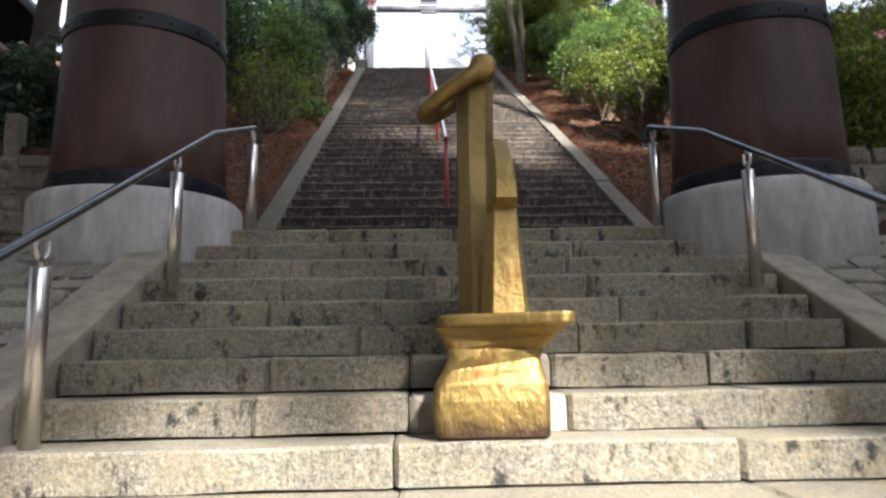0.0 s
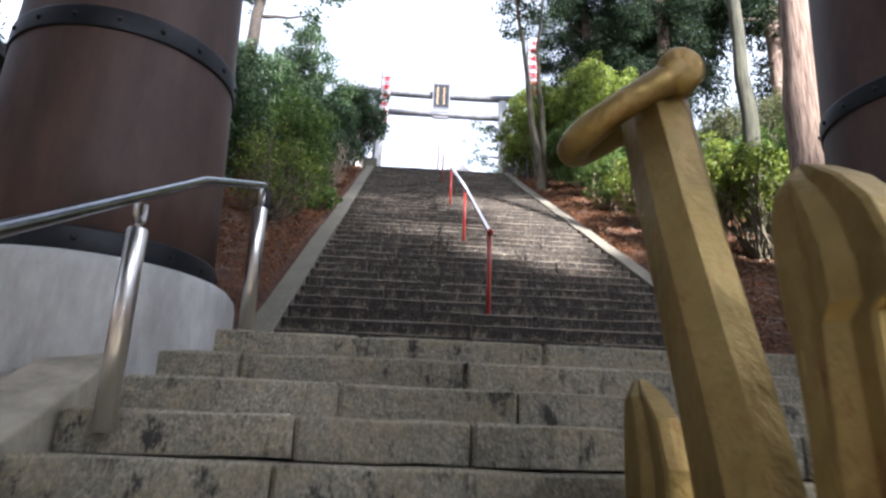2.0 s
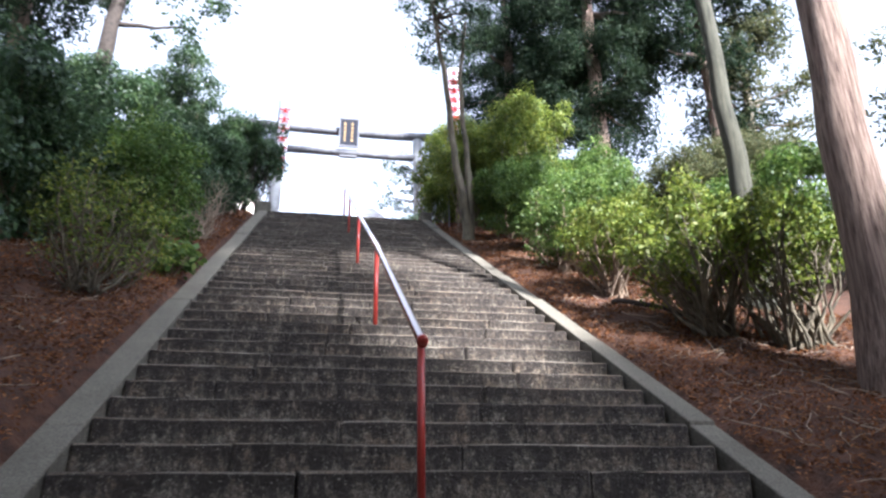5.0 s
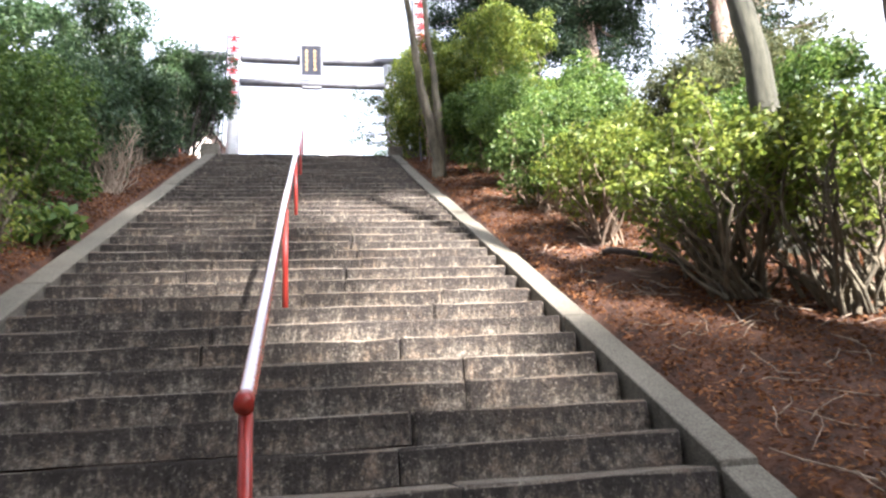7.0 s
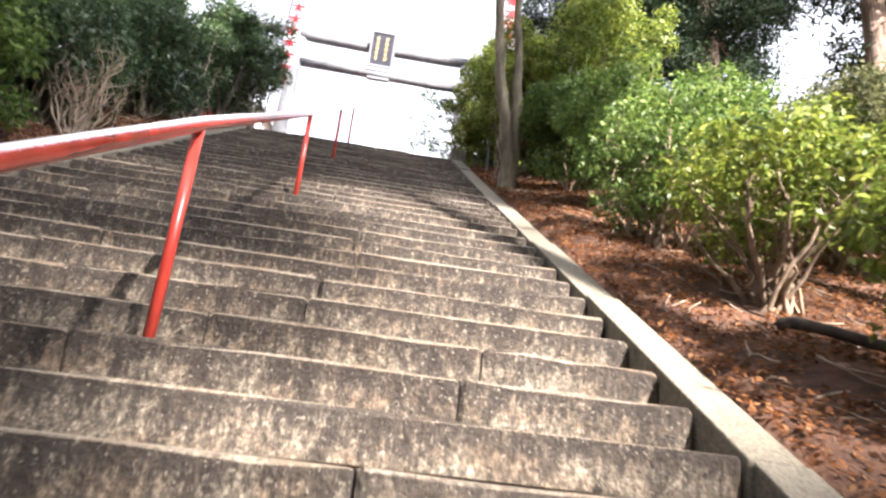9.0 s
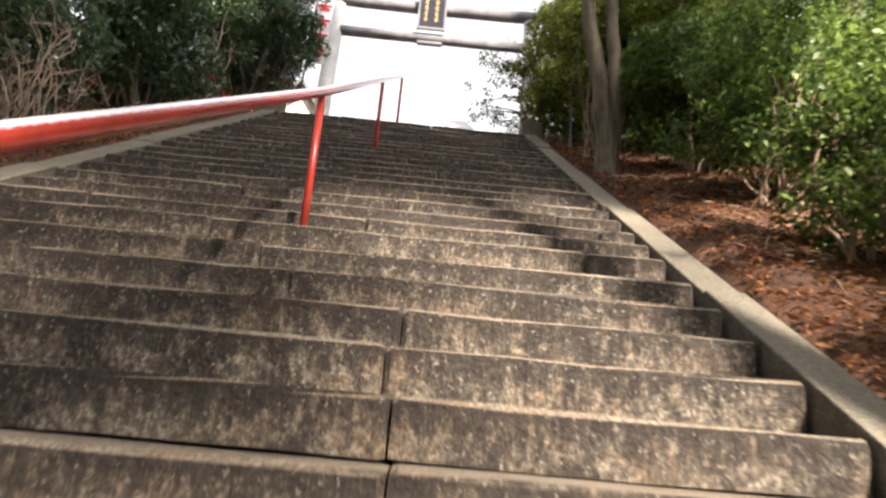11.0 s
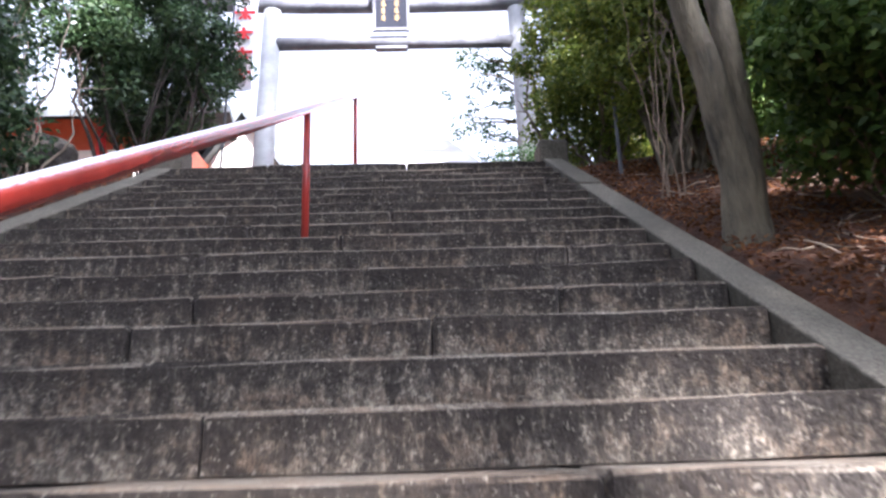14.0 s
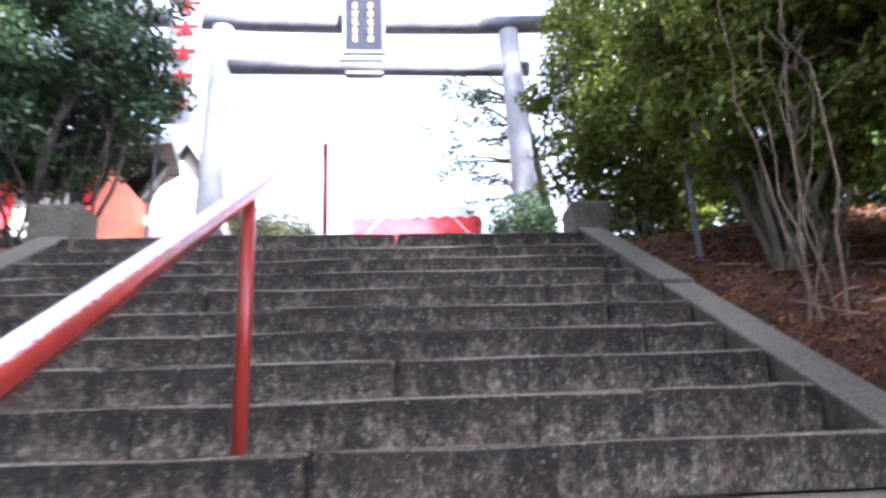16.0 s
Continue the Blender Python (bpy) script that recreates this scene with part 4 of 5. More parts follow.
for k, (ux, uy) in enumerate(((5.9, 14.2), (6.6, 16.8), (6.2, 19.2), (5.0, 20.8), (7.4, 9.2))):
    shrub("undergrowth_shrub", (ux, uy), (1.2, 1.3, 2.1), 14, M_LEAF_MID, 0.09, 1900, 140 + k, "dense green undergrowth in the shade of the cedars", bare=0.0, nclump=90, clump=(0.22, 0.45))
for k, (ux, uy, uh) in enumerate(((8.3, 10.8, 2.6), (9.6, 13.6, 3.0), (7.2, 12.4, 2.2), (8.6, 7.0, 2.0))):
    shrub("undergrowth_shrub", (ux, uy), (1.1, 1.2, uh), 16, M_LEAF_OLIVE, 0.08, 1900, 160 + k, "olive brown undergrowth further off behind the azaleas", stem_mat=M_BARK, bare=0.05, nclump=90, clump=(0.2, 0.42))
for k, (ux, uy) in enumerate(((-6.0, 20.8), (-4.6, 21.8), (-7.2, 15.4))):
    shrub("undergrowth_shrub", (ux, uy), (1.0, 1.0, 1.3 if uy > 20 else 2.4), 14, M_LEAF_DARK, 0.09, 1900, 150 + k, "dense dark undergrowth near the shrine hall", bare=0.0, nclump=80, clump=(0.22, 0.42))

# west bank
shrub("evergreen_shrub", (-3.35, 7.8), (0.75, 1.1, 1.7), 52, M_LEAF_BRIGHT, 0.06, 850, 31, "twiggy yellow-green shrub above dry leaf litter", stem_mat=M_BARK, bare=0.12, nclump=80)
shrub("evergreen_shrub", (-3.55, 10.2), (0.8, 1.0, 2.3), 34, M_LEAF_MID, 0.08, 1400, 32, "dark evergreen shrub on the west bank", stem_mat=M_BARK, bare=0.1, nclump=120, clump=(0.18, 0.36))
shrub("evergreen_shrub", (-3.6, 12.6), (0.75, 1.0, 2.2), 34, M_LEAF_DARK, 0.08, 1700, 33, "green evergreen shrub on the west bank", stem_mat=M_BARK, bare=0.1, nclump=120, clump=(0.18, 0.36))
shrub("evergreen_shrub", (-3.35, 15.2), (0.8, 1.0, 2.2), 36, M_LEAF_DARK, 0.08, 1800, 34, "dark evergreen shrub with many bare twigs", stem_mat=M_BARK, bare=0.15, nclump=120, clump=(0.18, 0.36))
shrub("evergreen_shrub", (-3.15, 19.7), (1.15, 1.1, 4.0), 26, M_LEAF_DARK, 0.085, 3000, 35, "tall dark evergreen shrub at the stair head", stem_mat=M_DARKBARK, bare=0.32, nclump=140, clump=(0.2, 0.38), thick=0.03)
shrub("evergreen_shrub", (-5.0, 6.2), (1.1, 1.2, 2.6), 20, M_LEAF_DARK, 0.085, 2400, 36, "dark evergreen shrub on the west bank", stem_mat=M_BARK, bare=0.05, nclump=110, clump=(0.2, 0.42))
shrub("evergreen_shrub", (-5.2, 9.4), (1.2, 1.4, 3.2), 20, M_LEAF_DARK, 0.09, 2200, 37, "tall dark evergreen shrub on the west bank", stem_mat=M_BARK, bare=0.05, nclump=120, clump=(0.22, 0.45))
shrub("evergreen_shrub", (-5.2, 13.2), (1.2, 1.5, 3.4), 20, M_LEAF_DARK, 0.09, 2200, 38, "tall dark evergreen shrub on the west bank", stem_mat=M_BARK, bare=0.05, nclump=120, clump=(0.22, 0.45))
shrub("evergreen_shrub", (-4.7, 17.6), (1.0, 1.4, 4.6), 20, M_LEAF_DARK, 0.09, 2200, 39, "dark evergreen shrub near the shrine hall", stem_mat=M_BARK, bare=0.1, nclump=100, clump=(0.22, 0.42))
shrub("leafless_shrub", (-2.95, 12.4), (0.5, 0.9, 1.5), 42, M_LEAF_MID, 0.05, 0, 40, "leafless twiggy shrub by the curb", stem_mat=M_STICK, bare=0.4, thick=0.014)
shrub("leafless_shrub", (-3.3, 16.6), (0.7, 0.6, 2.4), 26, M_LEAF_MID, 0.05, 0, 41, "pale leafless shrub with twisting twigs", stem_mat=M_STICK, bare=0.4, thick=0.018)
shrub("broad_leaf_plant", (-2.75, 9.2), (0.3, 0.4, 0.4), 8, M_LEAF_MID, 0.16, 500, 42, "low broad-leaved green plant beside the curb", bare=0.3, nclump=22, clump=(0.12, 0.2))
shrub("garden_shrub", (-6.5, -0.0), (1.4, 1.2, 3.2), 16, M_LEAF_DARK, 0.09, 2200, 43, "dark evergreen shrub above the stone wall", bare=0.1, nclump=110, clump=(0.22, 0.45))
shrub("garden_shrub", (-5.2, 2.4), (1.2, 1.0, 1.7), 16, M_LEAF_DARK, 0.09, 2200, 44, "dark evergreen shrub behind the brown column", bare=0.1, nclump=110, clump=(0.22, 0.45))
shrub("garden_shrub", (5.4, 2.2), (1.2, 0.9, 2.6), 16, M_LEAF_BRIGHT, 0.07, 2400, 45, "light green garden shrub above the stone wall", bare=0.1, nclump=100, clump=(0.2, 0.4))
shrub("garden_shrub", (7.2, 3.4), (1.3, 1.2, 3.4), 16, M_LEAF_OLIVE, 0.08, 2200, 46, "olive green garden shrub above the stone wall", bare=0.1, nclump=110, clump=(0.22, 0.42))
shrub("conifer_shrub", (-1.6, 25.5), (0.9, 0.9, 3.2), 14, M_LEAF_OLIVE, 0.08, 2400, 47, "olive green conifer behind the gateway pillar", bare=0.05, nclump=100, clump=(0.18, 0.36))
shrub("low_shrub", (2.6, 22.0), (0.5, 0.4, 1.9), 12, M_LEAF_DARK, 0.07, 2000, 48, "low dark shrub at the foot of the gateway", bare=0.5, nclump=40)


def blossom(x, y, z, seed):
    g = np.random.default_rng(seed)
    p = np.array((x, y, z)) + g.normal(0, 0.012, (9, 3))
    ob = leaf_object("camellia_flower", p, np.tile(np.array((0.0, -1.0, 0.4)), (9, 1)), 0.06, M_PINK, None, seed, 0.8)
    tagged(ob, "pink camellia flower among green leaves", "flower", "camellia flowers")


for k, (fx, fy, fz) in enumerate(((4.6, 1.55, 2.2), (4.85, 1.5, 2.45), (5.2, 1.4, 2.0), (5.5, 1.45, 2.6), (4.9, 1.45, 1.75))):
    blossom(fx, fy, fz, 200 + k)


def tree(name, at, trunk, radius, crown, nclump, clump, leaf, density, leaf_mat, bark, seed, label, limbs=14, category="tree", top_r=0.35, drop=0.0, fork=None, group="trees"):
    """Trunk along given offsets, limbs to each third clump, a crown of clumps in an uneven body (centre, half sizes)."""
    g = random.Random(seed)
    x, y = at
    gz = (ground_z(x, y) if y < TOP_Y + 0.4 else TOP_Z) - 0.1
    if y < -5:
        gz = FLOOR_Z - 0.05
    ob = empty(name, (x, y, gz))
    tagged(ob, label, category, group)
    pts = [Vector(p) for p in trunk]
    fine = []
    for a, b in zip(pts, pts[1:]):
        fine += [a.lerp(b, k / 4) + Vector((g.uniform(-1, 1), g.uniform(-1, 1), 0)) * radius * 0.12 for k in range(4)]
    fine.append(pts[-1])
    n = len(fine)
    rad = [radius * (1 - (1 - top_r) * i / (n - 1)) * (1.35 if i == 0 else 1.1 if i == 1 else 1.0) for i in range(n)]
    bm = bmesh.new()
    tube(bm, fine, rad, 14, False)
    if fork:
        f = [Vector(p) for p in fork]
        ff = []
        for a, b in zip(f, f[1:]):
            ff += [a.lerp(b, k / 4) + Vector((g.uniform(-1, 1), g.uniform(-1, 1), 0)) * radius * 0.1 for k in range(4)]
        ff.append(f[-1])
        tube(bm, ff, [radius * 0.85 * (1 - 0.65 * i / (len(ff) - 1)) for i in range(len(ff))], 12, False)
    part("trunk", bm, bark, ob, "", True)
    (cx, cy, cz), (sx, sy, sz) = crown
    clumps = []
    while len(clumps) < nclump:
        p = Vector((g.uniform(-1, 1), g.uniform(-1, 1), g.uniform(-1, 1)))
        if p.length > 1 or p.length < 0.25:
            continue
        narrow = 1.0 - 0.55 * max(0.0, p.z) if bark == M_CEDAR or leaf_mat == M_LEAF_CEDAR else 1.0
        c = (cx + p.x * sx * narrow, cy + p.y * sy * narrow, cz + p.z * sz - drop * p.xy.length)
        if noise.noise(Vector(c) * 0.8 + Vector((seed, 0, 0))) < -0.22:
            continue
        clumps.append((c, g.uniform(*clump)))
    bm = bmesh.new()
    for c, r in clumps[:: max(1, nclump // limbs)]:
        cv = Vector(c)
        best = min(fine[n // 4:], key=lambda q: (q - cv).length + max(0.0, q.z - cv.z) * 1.5)
        d = (cv - best).length
        tube(bm, wander(g, best, cv, 5, 0.06 * d), [radius * 0.3 * (1 - 0.8 * k / 5) for k in range(6)], 6, False)
    part("branchwork", bm, bark, ob, "", True)["kind"] = "stuff"
    needles = leaf_mat == M_LEAF_CEDAR and leaf < 0.3
    p, nn = clump_points(clumps, density * (1.9 if leaf < 0.22 and needles else 1.0), seed, 0.25)
    leaf_object("crown", p, nn, leaf, leaf_mat, ob, seed, 0.24 if needles else 0.5)
    return ob


# east side
tree("forked_tree", (2.85, 14.4), [(0, 0, 0), (-0.03, 0, 0.6), (-0.14, 0, 1.4), (-0.3, -0.05, 2.2), (-0.42, -0.1, 3.4), (-0.6, -0.2, 4.8), (-0.9, -0.3, 6.8)], 0.13,
     ((-0.2, 0.3, 6.8), (1.6, 1.8, 1.9)), 90, (0.2, 0.4), 0.1, 700, M_LEAF_DARK, M_BARK, 51, "grey forked tree trunk growing beside the curb", limbs=24,
     fork=[(0.05, 0.02, 0.1), (0.07, 0.03, 0.8), (0.07, 0.05, 1.6), (0.04, 0.1, 2.4), (-0.05, 0.1, 3.6), (-0.1, 0.1, 4.8), (0.1, 0.1, 6.6)])
# two seen trunks; their unseen high crowns are sized to shade the upper steps
tree("cedar_tree", (4.6, 4.75), [(0, 0, 0), (0.02, 0, 2.0), (0.16, 0, 5.0), (0.4, 0.0, 9.0), (1.2, 0, 24.0)], 0.3,
     ((1.5, 0.3, 18.4), (2.7, 2.4, 8.2)), 300, (0.4, 0.75), 0.2, 320, M_LEAF_CEDAR, M_CEDAR, 52, "tall cedar with reddish fibrous bark by the shrubs", limbs=16)
tree("cedar_tree", (5.42, 7.6), [(0, 0, 0), (0.0, 0, 2.5), (-0.1, 0, 6.0), (-0.1, 0, 24.0)], 0.19,
     ((0.2, 0.4, 16.8), (2.8, 2.6, 8.8)), 300, (0.4, 0.75), 0.2, 320, M_LEAF_CEDAR, M_MOSSBARK, 53, "tall grey-barked cedar behind the azaleas", limbs=16)
tree("cedar_tree", (7.9, 17.3), [(0, 0, 0), (0, 0, 4), (0, 0, 9.0), (0, 0, 15)], 0.3,
     ((0, 0, 8.4), (2.4, 2.2, 6.2)), 190, (0.35, 0.75), 0.14, 700, M_LEAF_CEDAR, M_CEDAR, 54, "dark cedar with dense hanging needles", limbs=20, drop=0.6)
tree("cedar_tree", (6.0, 20.5), [(0, 0, 0), (0, 0, 4), (0, 0, 9.0), (0, 0, 14)], 0.28,
     ((0, 0, 7.6), (2.1, 2.0, 6.0)), 180, (0.35, 0.75), 0.14, 700, M_LEAF_CEDAR, M_CEDAR, 55, "dark cedar near the stair head", limbs=20, drop=0.6)
tree("pine_tree", (13.0, 17.0), [(0, 0, 0), (0, 0, 3), (0.2, 0, 6.0), (0.3, 0, 8.5)], 0.2,
     ((0.2, 0, 5.4), (1.9, 1.9, 3.6)), 110, (0.3, 0.6), 0.14, 420, M_LEAF_OLIVE, M_BARK, 57, "olive brown conifer further off", limbs=16)
tree("pine_tree", (12.5, 9.0), [(0, 0, 0), (0, 0, 3), (0.2, 0, 6.0), (0.3, 0, 8.0)], 0.2,
     ((0.2, 0, 4.6), (2.2, 2.0, 2.8)), 90, (0.3, 0.6), 0.14, 320, M_LEAF_OLIVE, M_BARK, 58, "thin olive tree on the far slope", limbs=20)
tree("evergreen_tree", (3.9, 24.5), [(0, 0, 0), (-0.2, 0, 2.5), (-0.5, 0, 5.0)], 0.14,
     ((-1.3, 0, 4.2), (1.3, 0.9, 1.9)), 60, (0.16, 0.32), 0.09, 800, M_LEAF_DARK, M_BARK, 59, "evergreen with drooping sprays behind the gateway", limbs=24)
# west side
tree("evergreen_tree", (-5.9, 3.9), [(0, 0, 0), (0.2, 0, 2.5), (0.5, 0, 5.0), (0.8, 0, 8.5)], 0.2,
     ((1.6, 0.3, 6.6), (2.6, 2.6, 1.9)), 52, (0.22, 0.45), 0.13, 380, M_LEAF_DARK, M_DARKBARK, 64, "dark evergreen tree spreading over the west bank", limbs=30)
tree("evergreen_tree", (-6.2, 8.0), [(0, 0, 0), (0.2, 0, 3), (0.4, 0, 6.0), (0.5, 0, 9)], 0.22,
     ((1.0, 0.8, 7.6), (2.4, 2.4, 2.6)), 58, (0.25, 0.48), 0.13, 440, M_LEAF_DARK, M_DARKBARK, 61, "tall dark evergreen tree over the west bank", limbs=24)
tree("evergreen_tree", (-5.6, 12.6), [(0, 0, 0), (0.2, 0, 3), (0.4, 0, 6.0), (0.6, 0, 9)], 0.22,
     ((1.0, 0.4, 7.4), (2.2, 2.2, 2.6)), 85, (0.28, 0.5), 0.13, 440, M_LEAF_DARK, M_DARKBARK, 62, "evergreen tree with spreading sprays", limbs=24)
tree("cedar_tree", (-8.2, 3.5), [(0, 0, 0), (0, 0, 4), (0, 0, 9.0), (0, 0, 13)], 0.28,
     ((0, 0, 7.4), (2.4, 2.2, 5.4)), 45, (0.3, 0.6), 0.14, 380, M_LEAF_CEDAR, M_DARKBARK, 63, "dark cedar above the stone wall", limbs=20, drop=0.6)


# unseen cedars added to shade the steps: place, underside and top of the crown, lean of the trunk; the two tallest
# crowns are thin
SHADE_CEDARS = [(-1.5, -14.5, 9.6, 22.0, 0.0), (1.8, -13.6, 9.6, 22.5, 0.0), (3.6, -14.4, 8.5, 21.4, 1.0), (8.2, -13.8, 8.5, 22.6, -0.3),
          (10.2, -14.6, 9.6, 22.5, 0.0), (13.2, -14.0, 9.6, 20.6, 0.0), (16.2, -14.6, 9.6, 18.4, 0.0),
          (9.6, -17.6, 24.5, 34.5, 0.0), (12.3, -17.0, 24.5, 35.0, 0.0), (19.5, -17.3, 31.6, 42.0, -4.6)]
for i, (fx, fy, low, top, lean) in enumerate(SHADE_CEDARS):
    base, high = low - FLOOR_Z, top - FLOOR_Z
    tree("cedar_tree", (fx, fy), [(0, 0, 0), (0.1, 0, high * 0.3), (lean * 0.2, 0.1, high * 0.6), (lean, 0, high * 0.95)], 0.32,
         ((lean, 0, (base + high) / 2), (2.45, 1.8, (high - base) / 2)), 75 if low == 24.5 else 235, (0.6, 1.05), 0.34, 110, M_LEAF_CEDAR, M_CEDAR, 80 + i, "tall dark cedar added out of view to block sun and sky", limbs=24)

# cedars added all round, most of them unseen, to block skylight and sun
added_cedar = tree("added_cedar", (-10.5, -9.0), [(0, 0, 0), (0.1, 0, 6), (0, 0.1, 12), (0, 0, 20)], 0.3,
                    ((0, 0, 12.0), (3.0, 3.0, 9.5)), 260, (0.6, 1.05), 0.24, 260, M_LEAF_CEDAR, M_CEDAR, 95, "tall dense cedar added around the stairs, mostly to block sky", limbs=24, group="surrounding wood")
low_cedar = tree("added_cedar", (-3.0, -20.0), [(0, 0, 0), (0.1, 0, 4), (0, 0.1, 8), (0, 0, 11)], 0.24,
                 ((0, 0, 6.5), (2.8, 2.6, 6.0)), 170, (0.55, 1.0), 0.24, 260, M_LEAF_CEDAR, M_CEDAR, 96, "younger cedar added around the stairs, mostly to block sky", limbs=20, group="surrounding wood")
for fx in (-14.0, -9.0, 1.0, 5.0, 9.0, 13.0, 17.0):
    copy_thing(low_cedar, pose(fx, -20.0 + rng.uniform(-1, 1), FLOOR_Z, 0, 0, rng.uniform(0, 360)))
for fx, fy in ((9.3, -10.4), (10.5, -5.5), (13.5, -1.5), (12.0, 2.5), (-14.5, 1.5), (-13.5, 10.0)):
    copy_thing(low_cedar, pose(fx, fy, ground_z(fx, fy) - 0.4, 0, 0, rng.uniform(0, 360)))
# three more unseen cedars, added to block sky and sun over the lower steps
for i, (fx, fy, lean) in enumerate(((-5.2, -8.5, 0.0), (-0.6, -9.5, 0.0), (5.9, -8.6, -2.6))):
    tree("cedar_tree", (fx, fy), [(0, 0, 0), (lean * 0.15, 0, 8), (lean * 0.7, 0.1, 16), (lean, 0, 26)], 0.34,
         ((lean, 0, 18.5), (2.5, 2.2, 9.0)), 260, (0.6, 1.1), 0.36, 110, M_LEAF_CEDAR, M_CEDAR, 120 + i, "tall dark cedar added out of view to block sun and sky", limbs=24)
for fx, fy in ((-5.5, -13.5), (-9.5, -14.5), (-13.5, -12.0), (-12.0, -5.5), (-9.0, 14.0), (-10.0, 18.5), (20.0, 4.0), (11.5, 16.5), (10.0, 22.0)):
    copy_thing(added_cedar, pose(fx, fy, (ground_z(fx, fy) if fy > -5 else FLOOR_Z) - 0.1, 0, 0, rng.uniform(0, 360)))


# out of view, added so that its canopy darkens the lower steps
tree("unseen_cedar", (-6.4, -3.2), [(0, 0, 0), (0.1, 0, 5), (0.3, 0.1, 10), (0.4, 0, 16)], 0.34,
     ((2.2, 0.6, 13.5), (4.4, 3.8, 4.6)), 260, (0.5, 0.9), 0.24, 260, M_LEAF_CEDAR, M_CEDAR, 130, "unseen tall cedar added to block sky over the lower steps", limbs=24)


def rock(x, y, r, seed, label):
    bm = bmesh.new()
    bmesh.ops.create_icosphere(bm, subdivisions=3, radius=r)
    for v in bm.verts:
        v.co *= 1 + 0.28 * noise.noise(v.co * (1.6 / r) + Vector((seed, 0, 0))) + 0.06 * noise.noise(v.co * (6 / r))
        v.co.z *= 0.85
    ob = part("rock", bm, M_STEP_UP)
    ob.location = (x, y, ground_z(x, y) + r * 0.4)
    tagged(ob, label, "rock", "rocks")


rock(-3.25, 17.3, 0.36, 3, "rough dark boulder under the leafless shrub")
rock(-3.6, 16.2, 0.25, 5, "rough stone on the west bank")
rock(-3.9, 14.6, 0.3, 8, "rough mossy stone among the shrubs")


def fallen_branch():
    g = random.Random(3)
    a, m, e = (3.45, 8.1), (3.75, 7.5), (4.15, 6.7)
    bm = bmesh.new()
    pts = [Vector((x, y, ground_z(x, y) + h)) for (x, y), h in ((a, 0.05), ((3.5, 8.0), 0.1), (m, 0.12), ((4.0, 7.0), 0.08), (e, 0.04))]
    fine = []
    for p, q in zip(pts, pts[1:]):
        fine += [p.lerp(q, k / 3) + Vector((g.uniform(-1, 1), g.uniform(-1, 1), 0)) * 0.02 for k in range(3)]
    fine.append(pts[-1])
    tube(bm, fine, [0.045 - 0.002 * k for k in range(len(fine))], 8)
    ob = part("fallen_branch", bm, M_DARKBARK, None, "", True)
    tagged(ob, "dark mossy fallen branch lying under the azalea", "branch")


fallen_branch()


def litter(name, x0, x1, y0, y1, n, seed, label):
    """Dry leaves strewn on the earth."""
    g = np.random.default_rng(seed)
    x, y = g.uniform(x0, x1, n), g.uniform(y0, y1, n)
    keep = np.array([noise.noise((a * 1.3, b * 1.3, 2.0)) > -0.5 for a, b in zip(x, y)])
    x, y = x[keep], y[keep]
    z = np.array([ground_z(a, b) + 0.012 for a, b in zip(x, y)]) + g.uniform(0, 0.02, len(x))
    p = np.stack([x, y, z], 1)
    nor = np.tile(np.array((0, -0.4, 1.6)), (len(x), 1))
    tagged(leaf_object(name, p, nor, 0.05, M_LITTER, None, seed, 0.45), label, "leaf litter", kind="stuff")


litter("leaf_litter", 2.62, 6.0, 2.0, 17.8, 46000, 71, "dry reddish brown leaves strewn over the east slope")
litter("leaf_litter", -5.5, -2.48, 2.0, 17.8, 40000, 72, "dry reddish brown leaves strewn over the west slope")


def twigs(name, x0, x1, n, seed, label):
    """Thin fallen sticks lying on the earth slope."""
    g = random.Random(seed)
    bm = bmesh.new()
    for k in range(n):
        x, y, a, ln = g.uniform(x0, x1), g.uniform(2.4, 17.6), g.uniform(0, 6.28), g.uniform(0.1, 0.5)
        pts = []
        for i in range(4):
            px, py = x + math.cos(a) * ln * i / 3, y + math.sin(a) * ln * i / 3
            a += g.uniform(-0.25, 0.25)
            pts.append(Vector((px, py, ground_z(px, py) + 0.02 + g.uniform(0, 0.03))))
        r = g.uniform(0.003, 0.008)
        tube(bm, pts, [r, r * 0.9, r * 0.7, r * 0.4], 5)
    tagged(part(name, bm, M_STICK, None, "", True), label, "fallen twigs", kind="stuff")


twigs("fallen_twigs", 2.9, 5.4, 420, 75, "pale dry twigs lying among the leaf litter")
twigs("fallen_twigs", -5.0, -3.0, 320, 76, "pale dry twigs lying among the leaf litter")


# ---- the stairs, stone by stone ----
def flight(name, label, first, edges, x0, x1, mat, joints, seed, depth):
    ob = empty(name)
    tagged(ob, label, "stairs", kind="structure")
    g = random.Random(seed)
    for k, (y, z, rise) in enumerate(edges):
        cuts = joints.get(k)
        if cuts is None:
            cuts, x = [], x0 + g.uniform(0.7, 2.0)
            while x < x1 - 0.5:
                cuts.append(x)
                x += g.uniform(1.2, 2.4)
        line = [x0] + [c for c in cuts if x0 + 0.2 < c < x1 - 0.2] + [x1]
        for i in range(len(line) - 1):
            add_block(ob, line[i], line[i + 1], y, z, depth, rise, mat, seed * 1000 + k * 20 + i)


low_edges = [(0.08 - LOW_GOING * k, -LOW_RISE * k, LOW_RISE - 0.004) for k in range(13)]


def up_edge(k):
    """Line of the k-th nosing of the upper flight: the lower steps are a little shallower."""
    return 2.33 + 0.355 * k if k < 13 else 6.945 + 0.369 * (k - 13) if k < 20 else 9.528 + GOING * (k - 20) + {23: 0.08, 24: 0.04}.get(k, 0.0)


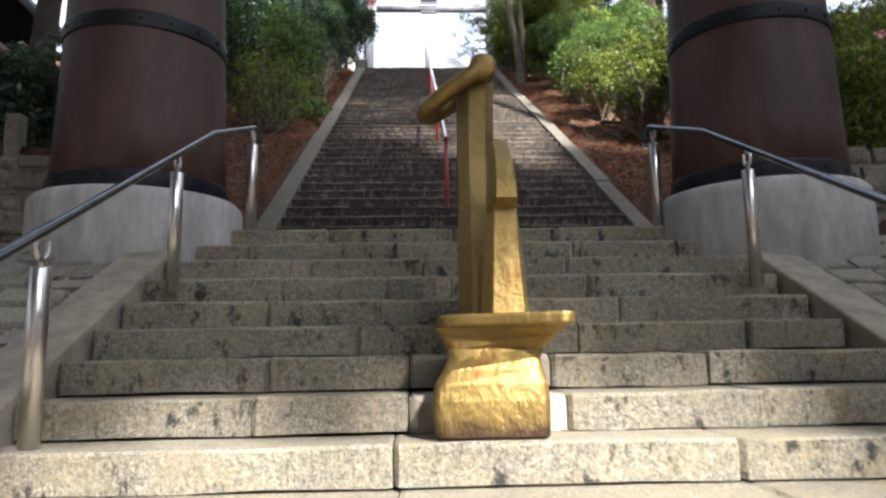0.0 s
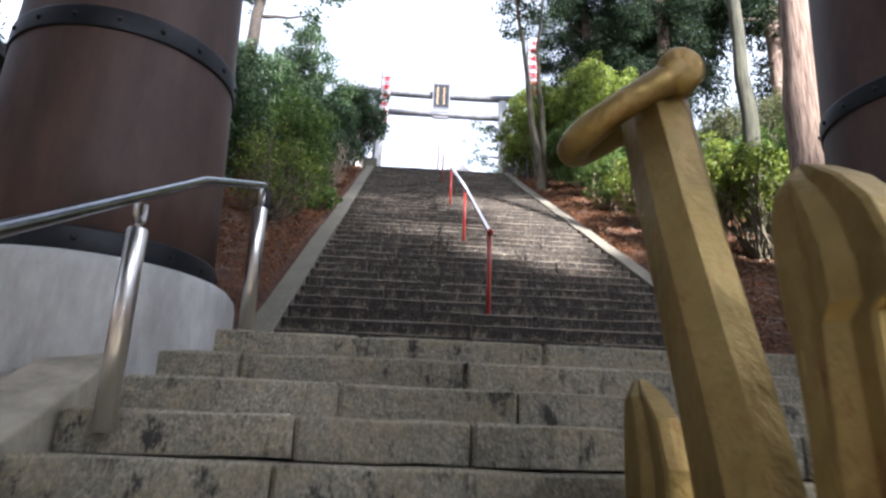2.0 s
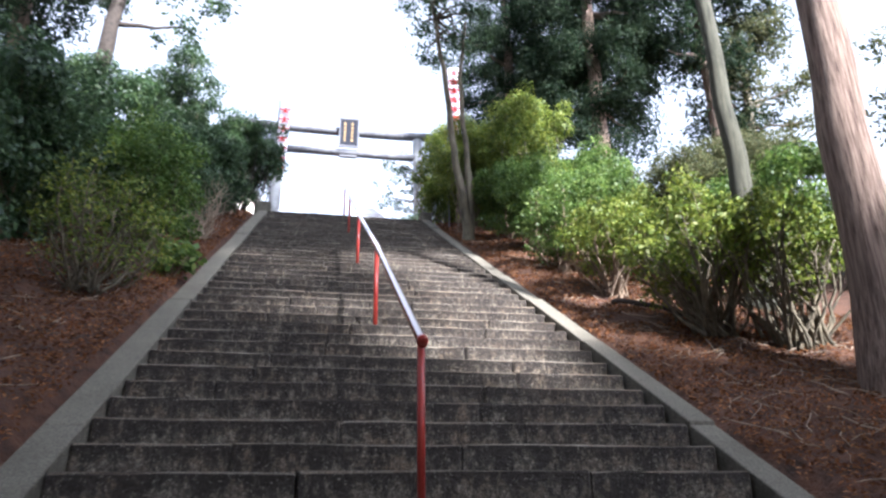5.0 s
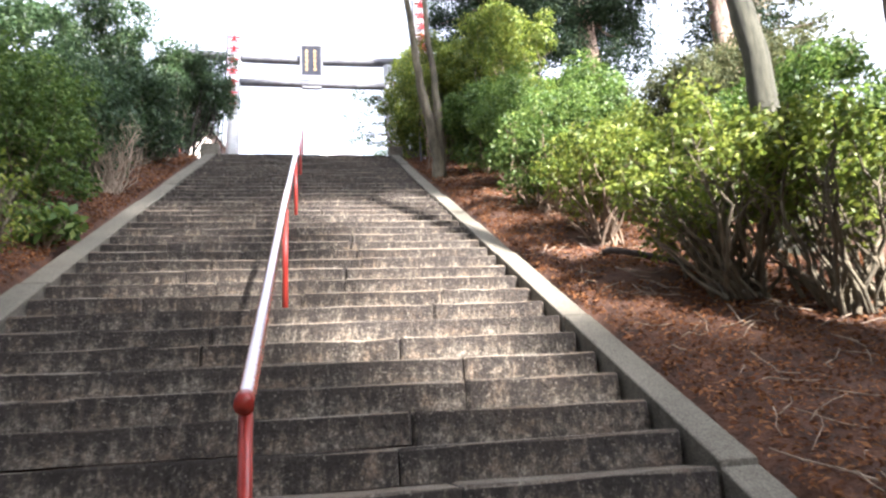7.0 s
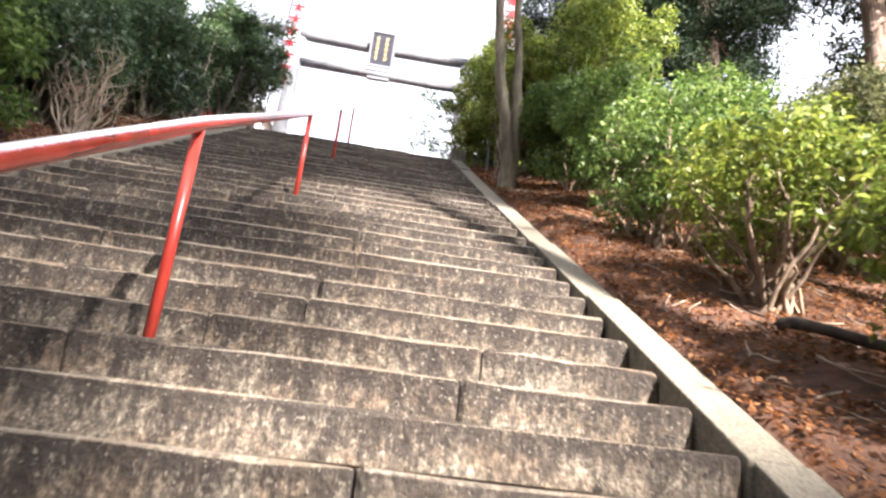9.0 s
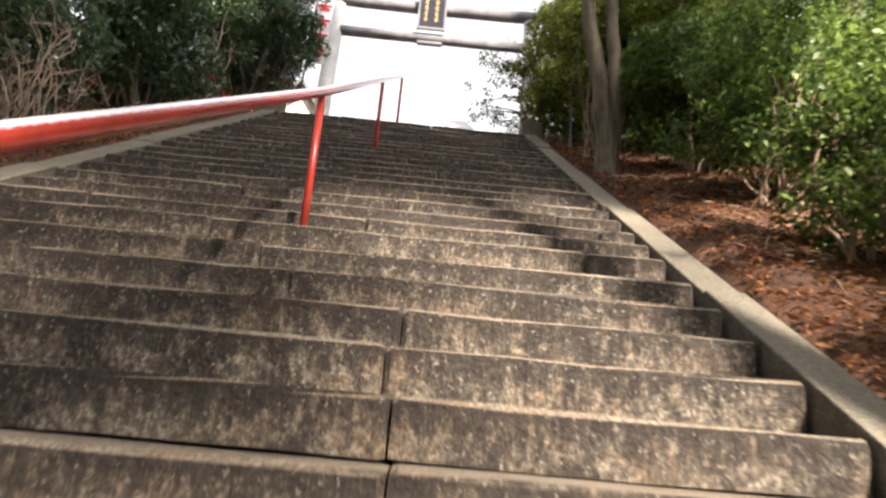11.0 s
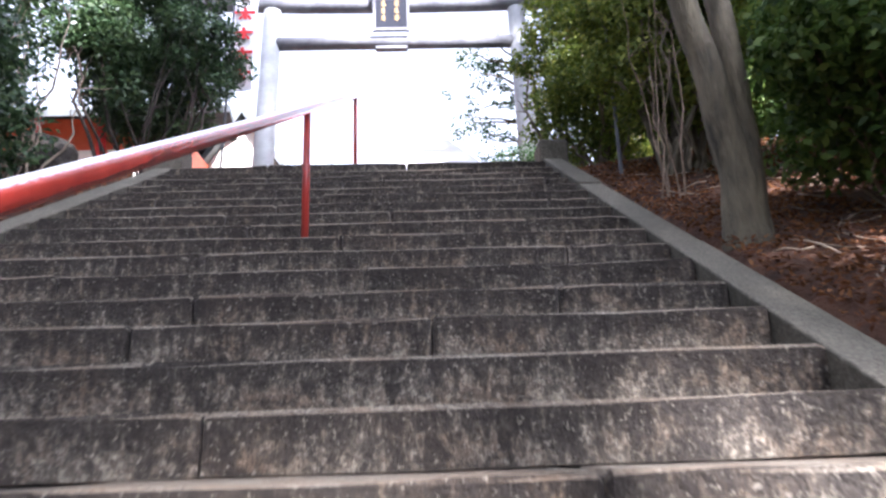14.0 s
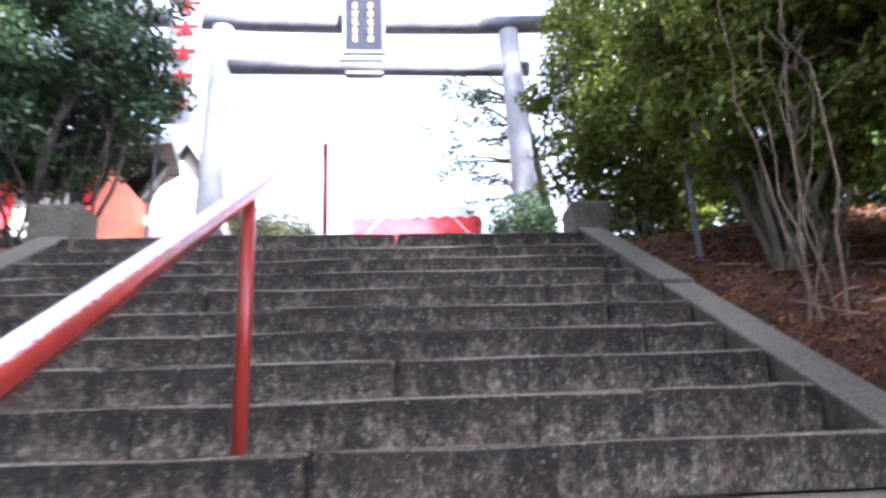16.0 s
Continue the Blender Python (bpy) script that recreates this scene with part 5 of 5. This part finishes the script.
up_edges = [(1.98, 0.11, 0.108)]
for k in range(44):
    up_edges.append((up_edge(k), 0.306 + SLOPE * (up_edge(k) - 2.33) if k < 43 else TOP_Z - 0.006, 0.2))


def upper_joints():
    known = {}
    for y, x in ((17.58, -0.33), (17.13, 0.38), (16.79, 0.01), (16.44, -0.58), (16.03, -0.09), (15.71, -0.42), (15.32, 0.54), (14.95, -0.46), (14.59, 0.23), (14.3, -0.52), (13.88, 0.46), (13.59, -0.33), (13.21, 0.81), (12.52, 0.08), (11.41, -0.35), (11.04, 0.36), (10.71, -0.56), (10.33, -0.12), (10.0, 0.14)):
        k = 1 + min(range(44), key=lambda q: abs(up_edge(q) - y))
        g = random.Random(k)
        known[k] = sorted([x, x + g.uniform(1.7, 2.6), x - g.uniform(1.2, 1.9)])
    return known


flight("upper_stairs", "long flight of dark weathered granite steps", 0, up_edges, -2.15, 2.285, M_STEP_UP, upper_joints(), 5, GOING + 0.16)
LOW_JOINTS = {3: [-1.35, -0.64, 0.75], 5: [-0.78, 0.5, 1.5], 6: [-1.2, -0.48, 0.26, 1.1], 7: [-1.2, -0.48, 0.26, 1.2], 8: [-0.54, 0.9]}


def lower_stairs():
    ob = empty("lower_stairs")
    tagged(ob, "lower flight of pale granite steps with dark stains", "stairs", kind="structure")
    g = random.Random(9)
    for k, (y, z, rise) in enumerate(low_edges):
        x0, x1 = (-2.1, 1.95) if k == 0 else (-2.27, 2.09)
        cuts = LOW_JOINTS.get(k)
        if cuts is None:
            cuts, x = [], x0 + g.uniform(0.5, 1.4)
            while x < x1 - 0.4:
                cuts.append(x)
                x += g.uniform(0.8, 1.5)
        line = [x0] + cuts + [x1]
        for i in range(len(line) - 1):
            # the foot of the anchor stands in a gap of the two steps over its tread
            if k in (6, 7) and line[i] == -0.48:
                for a, b in ((-0.48, -0.1), (-0.1, 0.26)) if k == 6 else ((-0.48, -0.3), (0.06, 0.26)):
                    add_block(ob, a, b, y, z, LOW_GOING + 0.08, rise, M_MORTAR, 7000 + k * 20 + i, 0.02)
                continue
            add_block(ob, line[i], line[i + 1], y, z, LOW_GOING + 0.08, rise, M_STEP_LOW, 9000 + k * 20 + i)


lower_stairs()
